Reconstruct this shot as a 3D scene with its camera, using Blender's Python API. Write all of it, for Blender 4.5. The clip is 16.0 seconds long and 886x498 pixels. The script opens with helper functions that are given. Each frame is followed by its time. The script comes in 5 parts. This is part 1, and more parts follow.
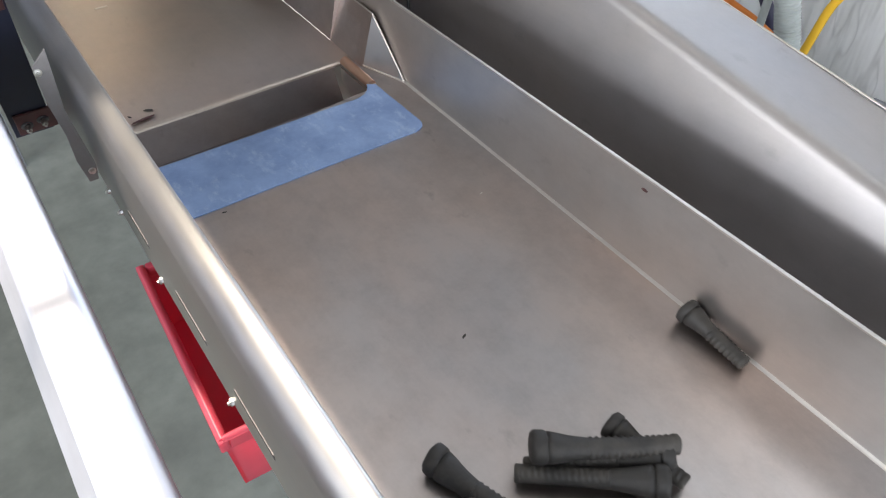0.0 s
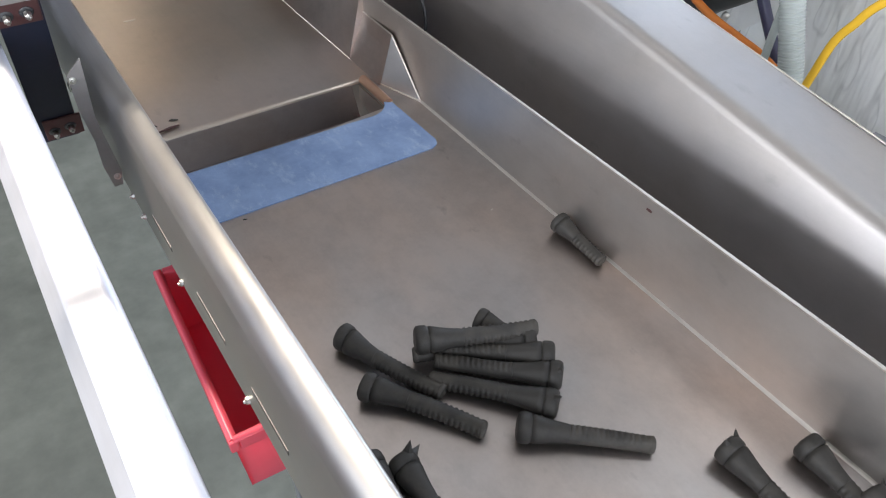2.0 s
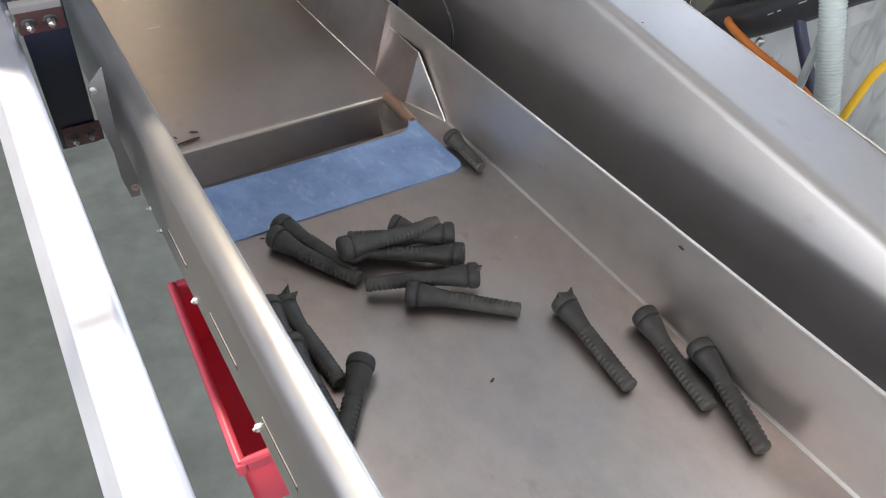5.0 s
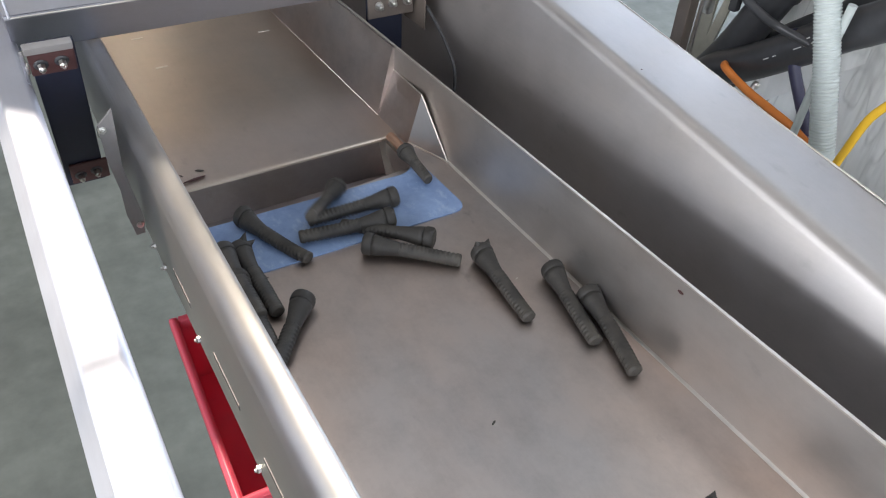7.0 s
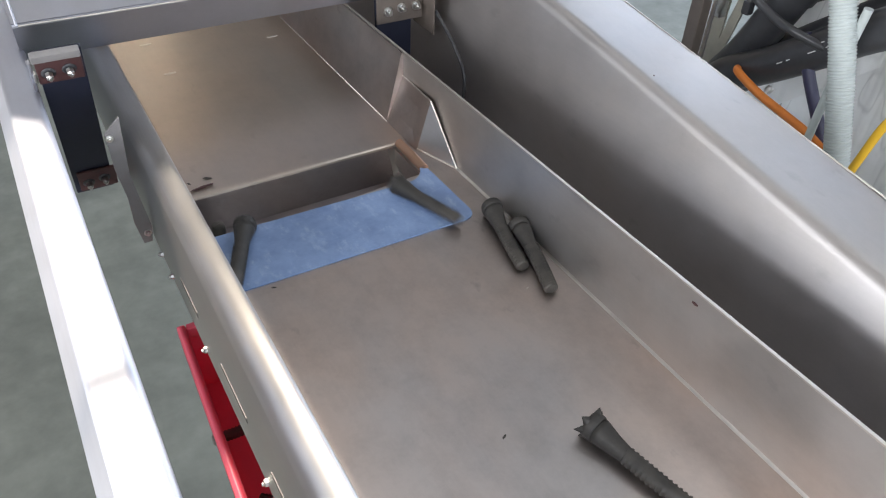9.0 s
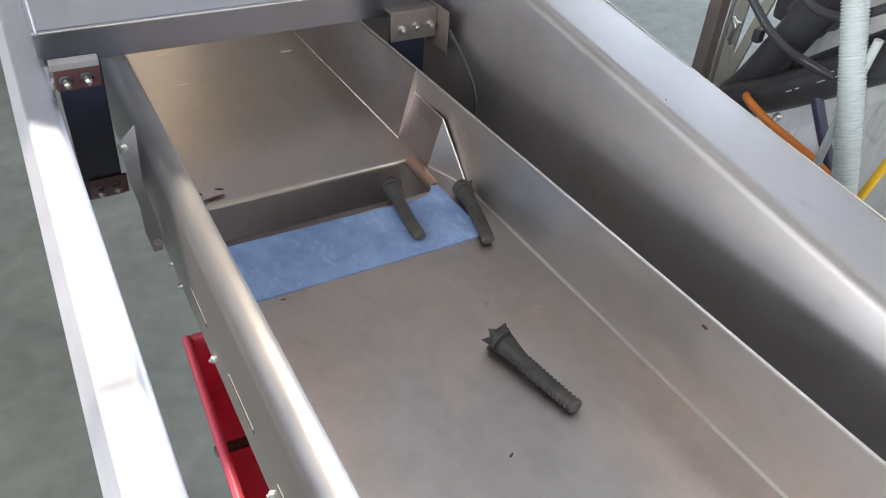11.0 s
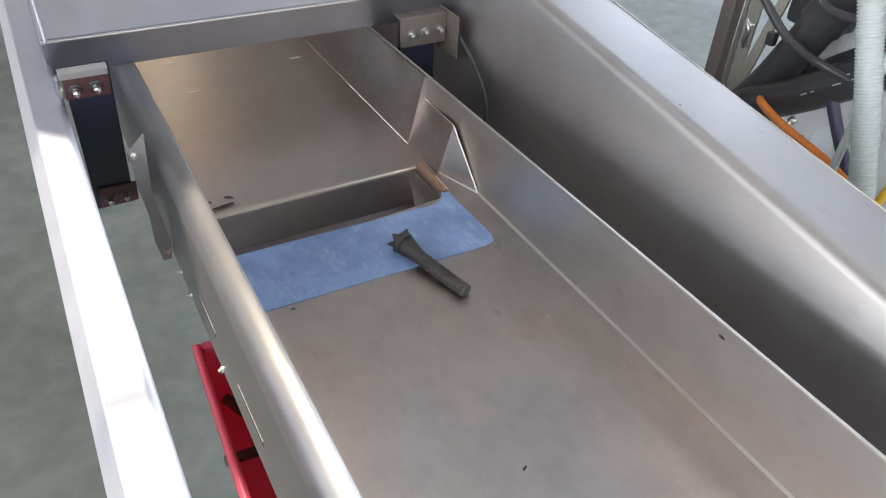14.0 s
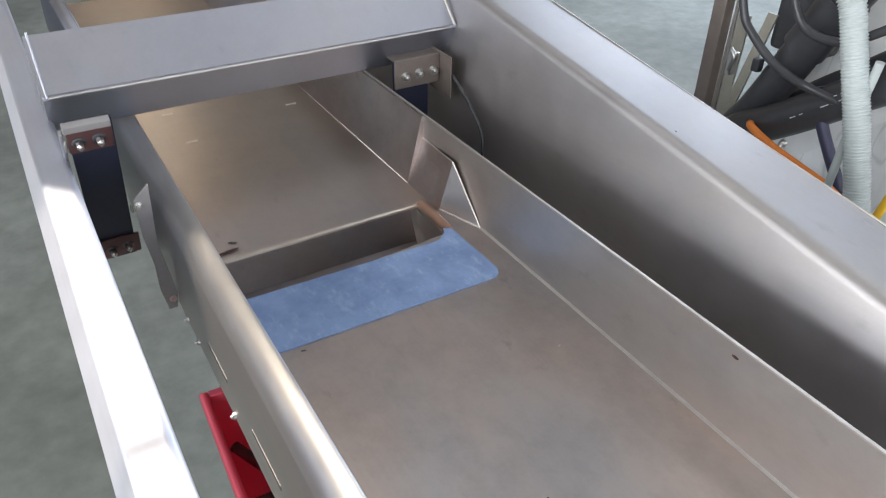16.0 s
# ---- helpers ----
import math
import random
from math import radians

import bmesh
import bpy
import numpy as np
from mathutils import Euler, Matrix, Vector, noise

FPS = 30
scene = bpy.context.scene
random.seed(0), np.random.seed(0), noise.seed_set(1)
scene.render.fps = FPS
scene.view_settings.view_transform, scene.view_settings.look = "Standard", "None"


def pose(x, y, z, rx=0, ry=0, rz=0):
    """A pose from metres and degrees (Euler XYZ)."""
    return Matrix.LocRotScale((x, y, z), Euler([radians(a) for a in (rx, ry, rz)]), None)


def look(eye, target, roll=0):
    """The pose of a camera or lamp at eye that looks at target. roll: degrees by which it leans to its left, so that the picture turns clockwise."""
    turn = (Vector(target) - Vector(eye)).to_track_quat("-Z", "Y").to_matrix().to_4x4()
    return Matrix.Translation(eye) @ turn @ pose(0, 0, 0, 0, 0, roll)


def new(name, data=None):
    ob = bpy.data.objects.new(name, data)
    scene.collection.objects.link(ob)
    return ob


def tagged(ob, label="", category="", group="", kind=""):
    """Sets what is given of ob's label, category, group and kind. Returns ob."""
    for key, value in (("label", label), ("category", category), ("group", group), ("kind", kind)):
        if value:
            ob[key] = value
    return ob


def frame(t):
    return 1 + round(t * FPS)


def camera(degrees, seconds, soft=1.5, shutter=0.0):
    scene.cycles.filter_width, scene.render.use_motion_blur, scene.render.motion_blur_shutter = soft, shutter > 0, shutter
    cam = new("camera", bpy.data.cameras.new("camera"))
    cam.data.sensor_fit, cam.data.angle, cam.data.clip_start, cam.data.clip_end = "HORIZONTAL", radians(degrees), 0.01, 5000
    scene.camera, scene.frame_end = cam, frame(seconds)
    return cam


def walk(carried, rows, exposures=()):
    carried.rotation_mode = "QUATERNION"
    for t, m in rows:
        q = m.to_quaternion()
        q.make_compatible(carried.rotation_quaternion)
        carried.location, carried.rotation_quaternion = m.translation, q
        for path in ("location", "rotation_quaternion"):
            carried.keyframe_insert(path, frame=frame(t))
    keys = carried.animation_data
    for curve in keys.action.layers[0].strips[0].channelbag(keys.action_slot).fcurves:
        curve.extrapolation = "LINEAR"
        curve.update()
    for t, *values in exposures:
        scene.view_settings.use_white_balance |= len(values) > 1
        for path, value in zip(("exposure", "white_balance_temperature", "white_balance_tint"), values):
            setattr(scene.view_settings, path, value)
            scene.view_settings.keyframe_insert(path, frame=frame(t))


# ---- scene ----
cam = camera(61.7, 16.0, soft=1.1, shutter=0.4)
PATH = [
    (0, (-0.055, 0.4515, 1.285), (0.355, 1.0441, 0.5916), -0.204),
    (0.5, (-0.0632, 0.4421, 1.2913), (0.3602, 1.0345, 0.606), 1.09),
    (1, (-0.069, 0.4422, 1.2938), (0.3578, 1.0487, 0.6229), 1.234),
    (1.5, (-0.0721, 0.4351, 1.2948), (0.3515, 1.0389, 0.6195), 1.257),
    (2, (-0.0753, 0.4357, 1.2974), (0.3427, 1.0463, 0.6247), 1.511),
    (2.5, (-0.0716, 0.4366, 1.2978), (0.3445, 1.0541, 0.6303), 0.872),
    (3, (-0.073, 0.4388, 1.2975), (0.3466, 1.0573, 0.6331), 1.83),
    (3.5, (-0.07, 0.4448, 1.2949), (0.3377, 1.0689, 0.6284), 2.189),
    (6, (-0.0658, 0.4653, 1.3002), (0.343, 1.0937, 0.6383), 2.887),
    (6.5, (-0.0676, 0.4638, 1.3047), (0.3522, 1.1029, 0.6603), 3.044),
    (7, (-0.0703, 0.4637, 1.3082), (0.3507, 1.1131, 0.6749), 3.185),
    (7.5, (-0.0698, 0.4636, 1.3074), (0.3512, 1.1163, 0.6776), 3.271),
    (8, (-0.067, 0.4664, 1.3057), (0.3492, 1.1187, 0.6722), 3.104),
    (8.5, (-0.0643, 0.4716, 1.3083), (0.3472, 1.1256, 0.6735), 2.546),
    (11, (-0.0742, 0.4755, 1.3081), (0.3434, 1.1463, 0.6953), 4.099),
    (11.5, (-0.0747, 0.4756, 1.3084), (0.3465, 1.1462, 0.6977), 4.496),
    (12, (-0.0756, 0.4775, 1.3096), (0.3384, 1.1551, 0.7018), 4.212),
    (12.5, (-0.0761, 0.4821, 1.3122), (0.3409, 1.1527, 0.6987), 4.328),
    (13, (-0.0707, 0.481, 1.3072), (0.3383, 1.1586, 0.6961), 3.729),
    (13.5, (-0.0717, 0.4821, 1.306), (0.3354, 1.1592, 0.693), 3.655),
    (14, (-0.0706, 0.4839, 1.3064), (0.3367, 1.1639, 0.6967), 3.284),
    (14.5, (-0.074, 0.4858, 1.3072), (0.3395, 1.1687, 0.7049), 3.526),
    (15, (-0.0787, 0.4828, 1.3056), (0.3374, 1.1731, 0.7137), 3.932),
    (15.5, (-0.0777, 0.4807, 1.3072), (0.3425, 1.1714, 0.7186), 3.453),
    (16, (-0.0846, 0.4853, 1.3041), (0.3459, 1.1888, 0.7386), 0.948),
]
walk(cam, [(t, look(eye, target, roll)) for t, eye, target, roll in PATH], exposures=[(0, 0.33, 7300, 14), (16, 0.33, 7300, 14)])

# ---- light ----
world = bpy.data.worlds.new("sky")
scene.world = world
world.use_nodes = True
wn = world.node_tree.nodes
sky = wn.new("ShaderNodeTexSky")
sky.sky_type, sky.sun_disc = "NISHITA", False
SUN_WAY = Vector((0.115, -0.50, -0.77)).normalized()
sky.sun_elevation = math.asin(-SUN_WAY.z)
sky.sun_rotation = math.atan2(-SUN_WAY.x, -SUN_WAY.y)
world.node_tree.links.new(sky.outputs[0], wn["Background"].inputs[0])
wn["Background"].inputs[1].default_value = 0.12
sun_data = bpy.data.lights.new("sun", "SUN")
sun_data.energy, sun_data.angle, sun_data.color = 5.0, radians(0.5), (1.0, 0.95, 0.87)
sun_lamp = new("sun", sun_data)
sun_lamp.matrix_world = look((0, 0, 6), Vector((0, 0, 6)) + SUN_WAY)


def area_light(name, eye, target, w, h, power, color):
    data = bpy.data.lights.new(name, "AREA")
    data.shape, data.size, data.size_y, data.energy, data.color = "RECTANGLE", w, h, power, color
    ob = new(name, data)
    ob.matrix_world = look(eye, target)
    return ob


area_light("door_daylight", (0.5, -3.4, 1.7), (0.5, 0, 1.2), 6.0, 3.0, 140, (0.74, 0.85, 1.0))
area_light("side_daylight", (-3.3, -0.7, 2.2), (0, -0.7, 1.5), 4.8, 2.4, 190, (0.80, 0.89, 1.0))
area_light("store_door_daylight", (-3.3, 4.9, 1.3), (0, 4.9, 1.2), 3.8, 2.2, 8, (1.0, 0.96, 0.92))
# two unseen roof lamps, added to brighten the cheek ridge and near floor
area_light("roof_fill", (0.35, 2.1, 4.05), (0.35, 2.1, 0), 1.1, 1.8, 5.5, (0.97, 0.98, 1.0))
area_light("roof_fill", (2.0, 0.75, 4.05), (2.0, 0.75, 0), 0.9, 1.2, 9.0, (0.80, 0.90, 1.0))
# small warm lamp added for the glow on the far pan; no opening here
area_light("far_pan_fill", (0.95, 7.9, 3.65), (0.2, 1.5, 0.9), 0.30, 0.35, 3.4, (1.0, 0.94, 0.80))
area_light("yard_daylight", (5.8, 4.2, 2.3), (1, 3.4, 1.2), 5.4, 3.4, 335, (0.60, 0.76, 1.0))


# ---- materials ----
def node_material(name, rough=0.5, metal=0.0):
    m = bpy.data.materials.new(name)
    m.use_nodes = True
    b = m.node_tree.nodes["Principled BSDF"]
    b.inputs["Roughness"].default_value, b.inputs["Metallic"].default_value = rough, metal
    return m, m.node_tree.nodes, m.node_tree.links, b


def noise_tex(n, l, scale, stretch=(1, 1, 1), detail=6.0, rough=0.6):
    co = n.new("ShaderNodeTexCoord")
    mp = n.new("ShaderNodeMapping")
    mp.inputs["Scale"].default_value = stretch
    tx = n.new("ShaderNodeTexNoise")
    tx.inputs["Scale"].default_value, tx.inputs["Detail"].default_value, tx.inputs["Roughness"].default_value = scale, detail, rough
    l.new(co.outputs["Object"], mp.inputs["Vector"])
    l.new(mp.outputs[0], tx.inputs["Vector"])
    return tx


def ramp(n, l, src, stops):
    r = n.new("ShaderNodeValToRGB")
    e = r.color_ramp.elements
    while len(e) < len(stops):
        e.new(0.5)
    for el, (p, c) in zip(e, stops):
        el.position, el.color = p, (c[0], c[1], c[2], 1) if not isinstance(c, (int, float)) else (c, c, c, 1)
    l.new(src, r.inputs[0])
    return r


def mix_colour(n, l, a, b, fac, kind="MIX"):
    mx = n.new("ShaderNodeMix")
    mx.data_type, mx.blend_type = "RGBA", kind
    for sock, v in ((mx.inputs[6], a), (mx.inputs[7], b), (mx.inputs[0], fac)):
        if isinstance(v, (int, float)):
            sock.default_value = v
        elif isinstance(v, tuple):
            sock.default_value = (*v, 1)
        else:
            l.new(v, sock)
    return mx.outputs[2]


def bump(n, l, b, src, strength, dist):
    bp = n.new("ShaderNodeBump")
    bp.inputs["Strength"].default_value, bp.inputs["Distance"].default_value = strength, dist
    l.new(src, bp.inputs["Height"])
    l.new(bp.outputs[0], b.inputs["Normal"])


def steel(name, tone=(0.585, 0.49, 0.445), rough=0.38, cool=(0.525, 0.495, 0.49), stain=1.0, grain=(1, 0.02, 1)):
    """Cold-rolled stainless sheet: cloudy warm and cool patches, faint rolling grain, a few dark smears."""
    m, n, l, b = node_material(name, rough, 1.0)
    g = noise_tex(n, l, 300, grain, 3)
    big = noise_tex(n, l, 6, (1, 0.6, 1), 4, 0.55)
    mid = noise_tex(n, l, 31, (1, 0.8, 1), 6, 0.7)
    smear = noise_tex(n, l, 40, (1, 0.55, 1), 4, 0.6)
    base = mix_colour(n, l, cool, tone, ramp(n, l, big.outputs[0], [(0.36, 0.0), (0.62, 1.0)]).outputs[0])
    base = mix_colour(n, l, base, ramp(n, l, mid.outputs[0], [(0.32, 1 - 0.16 * stain), (0.6, 1.0)]).outputs[0], 1.0, "MULTIPLY")
    base = mix_colour(n, l, base, ramp(n, l, smear.outputs[0], [(0.25, 1 - 0.2 * stain), (0.36, 1.0)]).outputs[0], 1.0, "MULTIPLY")
    base = mix_colour(n, l, base, ramp(n, l, g.outputs[0], [(0.3, 0.975), (0.7, 1.0)]).outputs[0], 1.0, "MULTIPLY")
    l.new(base, b.inputs["Base Color"])
    rr = n.new("ShaderNodeMapRange")
    rr.inputs["To Min"].default_value, rr.inputs["To Max"].default_value = rough - 0.08, rough + 0.10
    l.new(mid.outputs[0], rr.inputs["Value"])
    l.new(rr.outputs[0], b.inputs["Roughness"])
    bump(n, l, b, g.outputs[0], 0.03, 0.0003)
    return m


def plain(name, tone, rough=0.5, metal=0.0, scale=60, vary=0.25, relief=0.15, dist=0.001):
    m, n, l, b = node_material(name, rough, metal)
    t = noise_tex(n, l, scale)
    big = noise_tex(n, l, scale / 9)
    lo = tuple(c * (1 - vary) for c in tone)
    hi = tuple(min(1, c * (1 + vary)) for c in tone)
    c1 = mix_colour(n, l, lo, hi, t.outputs[0])
    sh = ramp(n, l, big.outputs[0], [(0.3, 1 - vary), (0.7, 1.0)])
    l.new(mix_colour(n, l, c1, sh.outputs[0], 1.0, "MULTIPLY"), b.inputs["Base Color"])
    bump(n, l, b, t.outputs[0], relief, dist)
    return m


STEEL = steel("brushed_steel")
STEEL_FAR = steel("far_pan_steel", (0.61, 0.515, 0.45), 0.31, (0.55, 0.495, 0.455), 0.5)
# darker, browner steel for the pan and back face of the slot
CHUTE = steel("dark_chute_steel", (0.42, 0.36, 0.335), 0.36, (0.37, 0.35, 0.37), 0.8)
STEEL_RAIL = steel("rail_steel", (0.61, 0.595, 0.575), 0.45, (0.555, 0.555, 0.565), 0.3)
STEEL_FRAME = steel("satin_steel", (0.50, 0.50, 0.54), 0.44, (0.47, 0.49, 0.56), 0.35)
STEEL_WALL = steel("side_wall_steel", (0.61, 0.545, 0.50), 0.45, (0.56, 0.545, 0.53), 0.6)
# lit copy of the frame steel: sun and sky blue put into its colour
STEEL_BEAM = steel("sunlit_beam_steel", (0.70, 0.71, 0.77), 0.58, (0.66, 0.69, 0.77), 0.3)
STEEL_CHEEK = steel("cheek_steel", (0.525, 0.495, 0.48), 0.48, (0.505, 0.50, 0.515), 0.5)
STEEL_TAB = steel("deflector_steel", (0.50, 0.50, 0.51), 0.30, (0.46, 0.49, 0.52), 0.4)
STEEL_EDGE = plain("sheared_steel_edge", (0.74, 0.70, 0.65), 0.36, 1.0, 300, 0.08)
# highlight of the fold put into the colour, far paler than the wall steel
FOLD = plain("fold_highlight", (0.88, 0.85, 0.81), 0.55, 1.0, 60, 0.08)
# matt grey chosen to bounce light into the gap beside the tray
DULL = plain("matt_bounce_grey", (0.43, 0.405, 0.40), 0.65, 0.0, 40, 0.2)
PLATE = plain("grey_bracket_steel", (0.27, 0.255, 0.25), 0.6, 0.0, 50, 0.2)
BOLT = plain("zinc_bolt", (0.72, 0.71, 0.68), 0.28, 1.0, 200, 0.15)
def film(name):
    m, n, l, b = node_material(name, 0.42)
    a, c, d = noise_tex(n, l, 22, (1, 1, 1), 8, 0.7), noise_tex(n, l, 90, (1, 0.5, 1), 6, 0.7), noise_tex(n, l, 9, (1, 1, 1), 3, 0.5)
    base = mix_colour(n, l, (0.165, 0.26, 0.465), (0.26, 0.385, 0.62), ramp(n, l, a.outputs[0], [(0.35, 0.0), (0.68, 1.0)]).outputs[0])
    base = mix_colour(n, l, base, (0.45, 0.57, 0.72), ramp(n, l, c.outputs[0], [(0.55, 0.0), (0.76, 0.6)]).outputs[0])
    base = mix_colour(n, l, base, ramp(n, l, d.outputs[0], [(0.3, 0.88), (0.6, 1.0)]).outputs[0], 1.0, "MULTIPLY")
    l.new(base, b.inputs["Base Color"])
    bump(n, l, b, a.outputs[0], 0.25, 0.002)
    return m


BLUE = film("blue_film")
RED = plain("red_plastic", (0.82, 0.16, 0.23), 0.34, 0.0, 40, 0.15)
RED.node_tree.nodes["Principled BSDF"].inputs["Coat Weight"].default_value = 0.6


def let_light_through(m, share, tone):
    """Thin moulded plastic passes part of the light."""
    n, l = m.node_tree.nodes, m.node_tree.links
    t, mx, b = n.new("ShaderNodeBsdfTranslucent"), n.new("ShaderNodeMixShader"), n["Principled BSDF"]
    t.inputs["Color"].default_value = (*tone, 1)
    mx.inputs[0].default_value = share
    l.new(b.outputs[0], mx.inputs[1])
    l.new(t.outputs[0], mx.inputs[2])
    l.new(mx.outputs[0], n["Material Output"].inputs["Surface"])


let_light_through(RED, 0.5, (0.93, 0.17, 0.26))
def rubber(name):
    m, n, l, b = node_material(name, 0.6)
    a, c, d = noise_tex(n, l, 70, (1, 1, 1), 6, 0.7), noise_tex(n, l, 420, (1, 1, 1), 4, 0.6), noise_tex(n, l, 26, (1, 1, 1), 4, 0.6)
    info = n.new("ShaderNodeObjectInfo")
    base = mix_colour(n, l, (0.021, 0.020, 0.019), (0.052, 0.048, 0.044), a.outputs[0])
    base = mix_colour(n, l, base, (0.130, 0.116, 0.098), ramp(n, l, d.outputs[0], [(0.42, 0.0), (0.72, 0.75)]).outputs[0])
    base = mix_colour(n, l, base, ramp(n, l, info.outputs["Random"], [(0.0, 0.75), (1.0, 1.0)]).outputs[0], 1.0, "MULTIPLY")
    l.new(base, b.inputs["Base Color"])
    bump(n, l, b, c.outputs[0], 0.35, 0.0008)
    return m


RUBBER = rubber("black_rubber")
SPRING = plain("dark_laminate", (0.012, 0.016, 0.035), 0.45, 0.0, 120, 0.2)
REDPAD = plain("red_brown_laminate", (0.085, 0.034, 0.034), 0.55, 0.0, 150, 0.3)
COPPER = plain("copper_tinted_steel", (0.74, 0.47, 0.34), 0.36, 1.0, 90, 0.12, 0.05)
FLOOR = plain("concrete", (0.25, 0.265, 0.23), 0.8, 0.0, 14, 0.38, 0.3, 0.003)
ROOF = plain("roof_sheet", (0.42, 0.40, 0.38), 0.6, 0.0, 6, 0.15)
WALL = plain("brown_wall", (0.25, 0.195, 0.15), 0.8, 0.0, 8, 0.2)
HOSE = plain("black_hose", (0.050, 0.051, 0.056), 0.34, 0.0, 90, 0.3)
CONDUIT = plain("grey_conduit", (0.50, 0.55, 0.54), 0.45, 0.0, 90, 0.12)
ORANGE = plain("orange_cable", (0.88, 0.26, 0.05), 0.45, 0.0, 60, 0.1)
YELLOW = plain("yellow_cable", (0.90, 0.52, 0.04), 0.45, 0.0, 60, 0.1)
def wrinkled(name):
    """Grey plastic film drawn over a sheet: glossy, with upright wrinkles."""
    m, n, l, b = node_material(name, 0.3, 0.0)
    a, c, d = noise_tex(n, l, 15, (1, 1.3, 0.22), 3, 0.5), noise_tex(n, l, 17, (1, 1, 0.3), 2, 0.45), noise_tex(n, l, 5, (1, 1, 1), 4, 0.6)
    base = mix_colour(n, l, (0.74, 0.74, 0.72), (0.90, 0.90, 0.90), ramp(n, l, d.outputs[0], [(0.32, 0.0), (0.66, 1.0)]).outputs[0])
    # dark reflections of the wrinkles painted in as wavy lines
    line = ramp(n, l, c.outputs[0], [(0.47, 1.0), (0.49, 0.55), (0.51, 1.0)])
    l.new(mix_colour(n, l, base, line.outputs[0], 0.4, "MULTIPLY"), b.inputs["Base Color"])
    bump(n, l, b, a.outputs[0], 0.55, 0.025)
    return m


SHEET = wrinkled("grey_film_sheet")
POST = plain("brown_steel", (0.23, 0.19, 0.165), 0.5, 0.6, 60, 0.2)
BEIGE = plain("beige_paint", (0.42, 0.40, 0.33), 0.5)
NAVY = plain("navy_hose", (0.05, 0.05, 0.10), 0.35)
WHITE = plain("white_print", (0.7, 0.7, 0.7), 0.6)


# ---- building blocks ----
def link(name, bm, material, parent=None, label=""):
    me = bpy.data.meshes.new(name)
    bm.normal_update()
    bm.to_mesh(me)
    bm.free()
    me.materials.append(material)
    ob = new(name, me)
    if parent:
        ob.parent = parent
    if label:
        ob["label"] = label
    return ob


def part(name, bm, material, parent, label=""):
    return link(name, bm, material, parent, label)


def thing(name, label, category, place=(0, 0, 0), group="", kind=""):
    ob = new(name)
    ob.empty_display_size = 0.02
    ob.location = place
    return tagged(ob, label, category, group, kind)


def box(lo, hi, bevel=0.0, bm=None):
    bm = bm or bmesh.new()
    c = [(a + b) / 2 for a, b in zip(lo, hi)]
    s = [b - a for a, b in zip(lo, hi)]
    r = bmesh.ops.create_cube(bm, size=1, matrix=Matrix.LocRotScale(c, None, s))
    if bevel:
        es = list({e for v in r["verts"] for e in v.link_edges})
        bmesh.ops.bevel(bm, geom=es, offset=bevel, segments=2, affect="EDGES", profile=0.6)
    return bm


def turned(profile, seg=20, bm=None, m=Matrix()):
    """A solid of revolution round the x axis from (x, radius) pairs."""
    bm = bm or bmesh.new()
    rings = []
    for x, r in profile:
        rings.append([bm.verts.new(m @ Vector((x, r * math.cos(a), r * math.sin(a)))) for a in [2 * math.pi * k / seg for k in range(seg)]])
    for a, b in zip(rings, rings[1:]):
        for k in range(seg):
            f = bm.faces.new((a[k], a[(k + 1) % seg], b[(k + 1) % seg], b[k]))
            f.smooth = True
    for cap in (bm.faces.new(rings[0][::-1]), bm.faces.new(rings[-1])):
        for e in cap.edges:
            e.smooth = False
    bmesh.ops.recalc_face_normals(bm, faces=bm.faces)
    return bm


def tube(points, radius, seg=12, ridge=0.0, pitch=0.0, bm=None):
    """A round pipe along a smooth line through the points; ridge and pitch make it corrugated."""
    bm = bm or bmesh.new()
    P = [Vector(p) for p in points]
    line = []
    for i in range(len(P) - 1):
        p0, p1, p2, p3 = P[max(i - 1, 0)], P[i], P[i + 1], P[min(i + 2, len(P) - 1)]
        steps = max(6, int((p2 - p1).length / (pitch / 4))) if pitch else 10
        for k in range(steps):
            t = k / steps
            line.append(0.5 * ((2 * p1) + (p2 - p0) * t + (2 * p0 - 5 * p1 + 4 * p2 - p3) * t * t + (3 * p1 - p0 - 3 * p2 + p3) * t ** 3))
    line.append(P[-1])
    rings, run, side = [], 0.0, Vector((0.3, 0.2, 0.93))
    for i, p in enumerate(line):
        d = (line[min(i + 1, len(line) - 1)] - line[max(i - 1, 0)]).normalized()
        side = (side - d * side.dot(d)).normalized()
        up = d.cross(side)
        run += (p - line[i - 1]).length if i else 0
        r = radius + (ridge * math.sin(2 * math.pi * run / pitch) if pitch else 0)
        rings.append([bm.verts.new(p + r * (math.cos(a) * side + math.sin(a) * up)) for a in [2 * math.pi * k / seg for k in range(seg)]])
    for a, b in zip(rings, rings[1:]):
        for k in range(seg):
            f = bm.faces.new((a[k], a[(k + 1) % seg], b[(k + 1) % seg], b[k]))
            f.smooth = True
    for cap in (bm.faces.new(rings[0][::-1]), bm.faces.new(rings[-1])):
        for e in cap.edges:
            e.smooth = False
    bmesh.ops.recalc_face_normals(bm, faces=bm.faces)
    return bm


def arc(cx, cz, r, a0, a1, n=8):
    return [(cx + r * math.cos(radians(a0 + (a1 - a0) * k / n)), cz + r * math.sin(radians(a0 + (a1 - a0) * k / n))) for k in range(n + 1)]


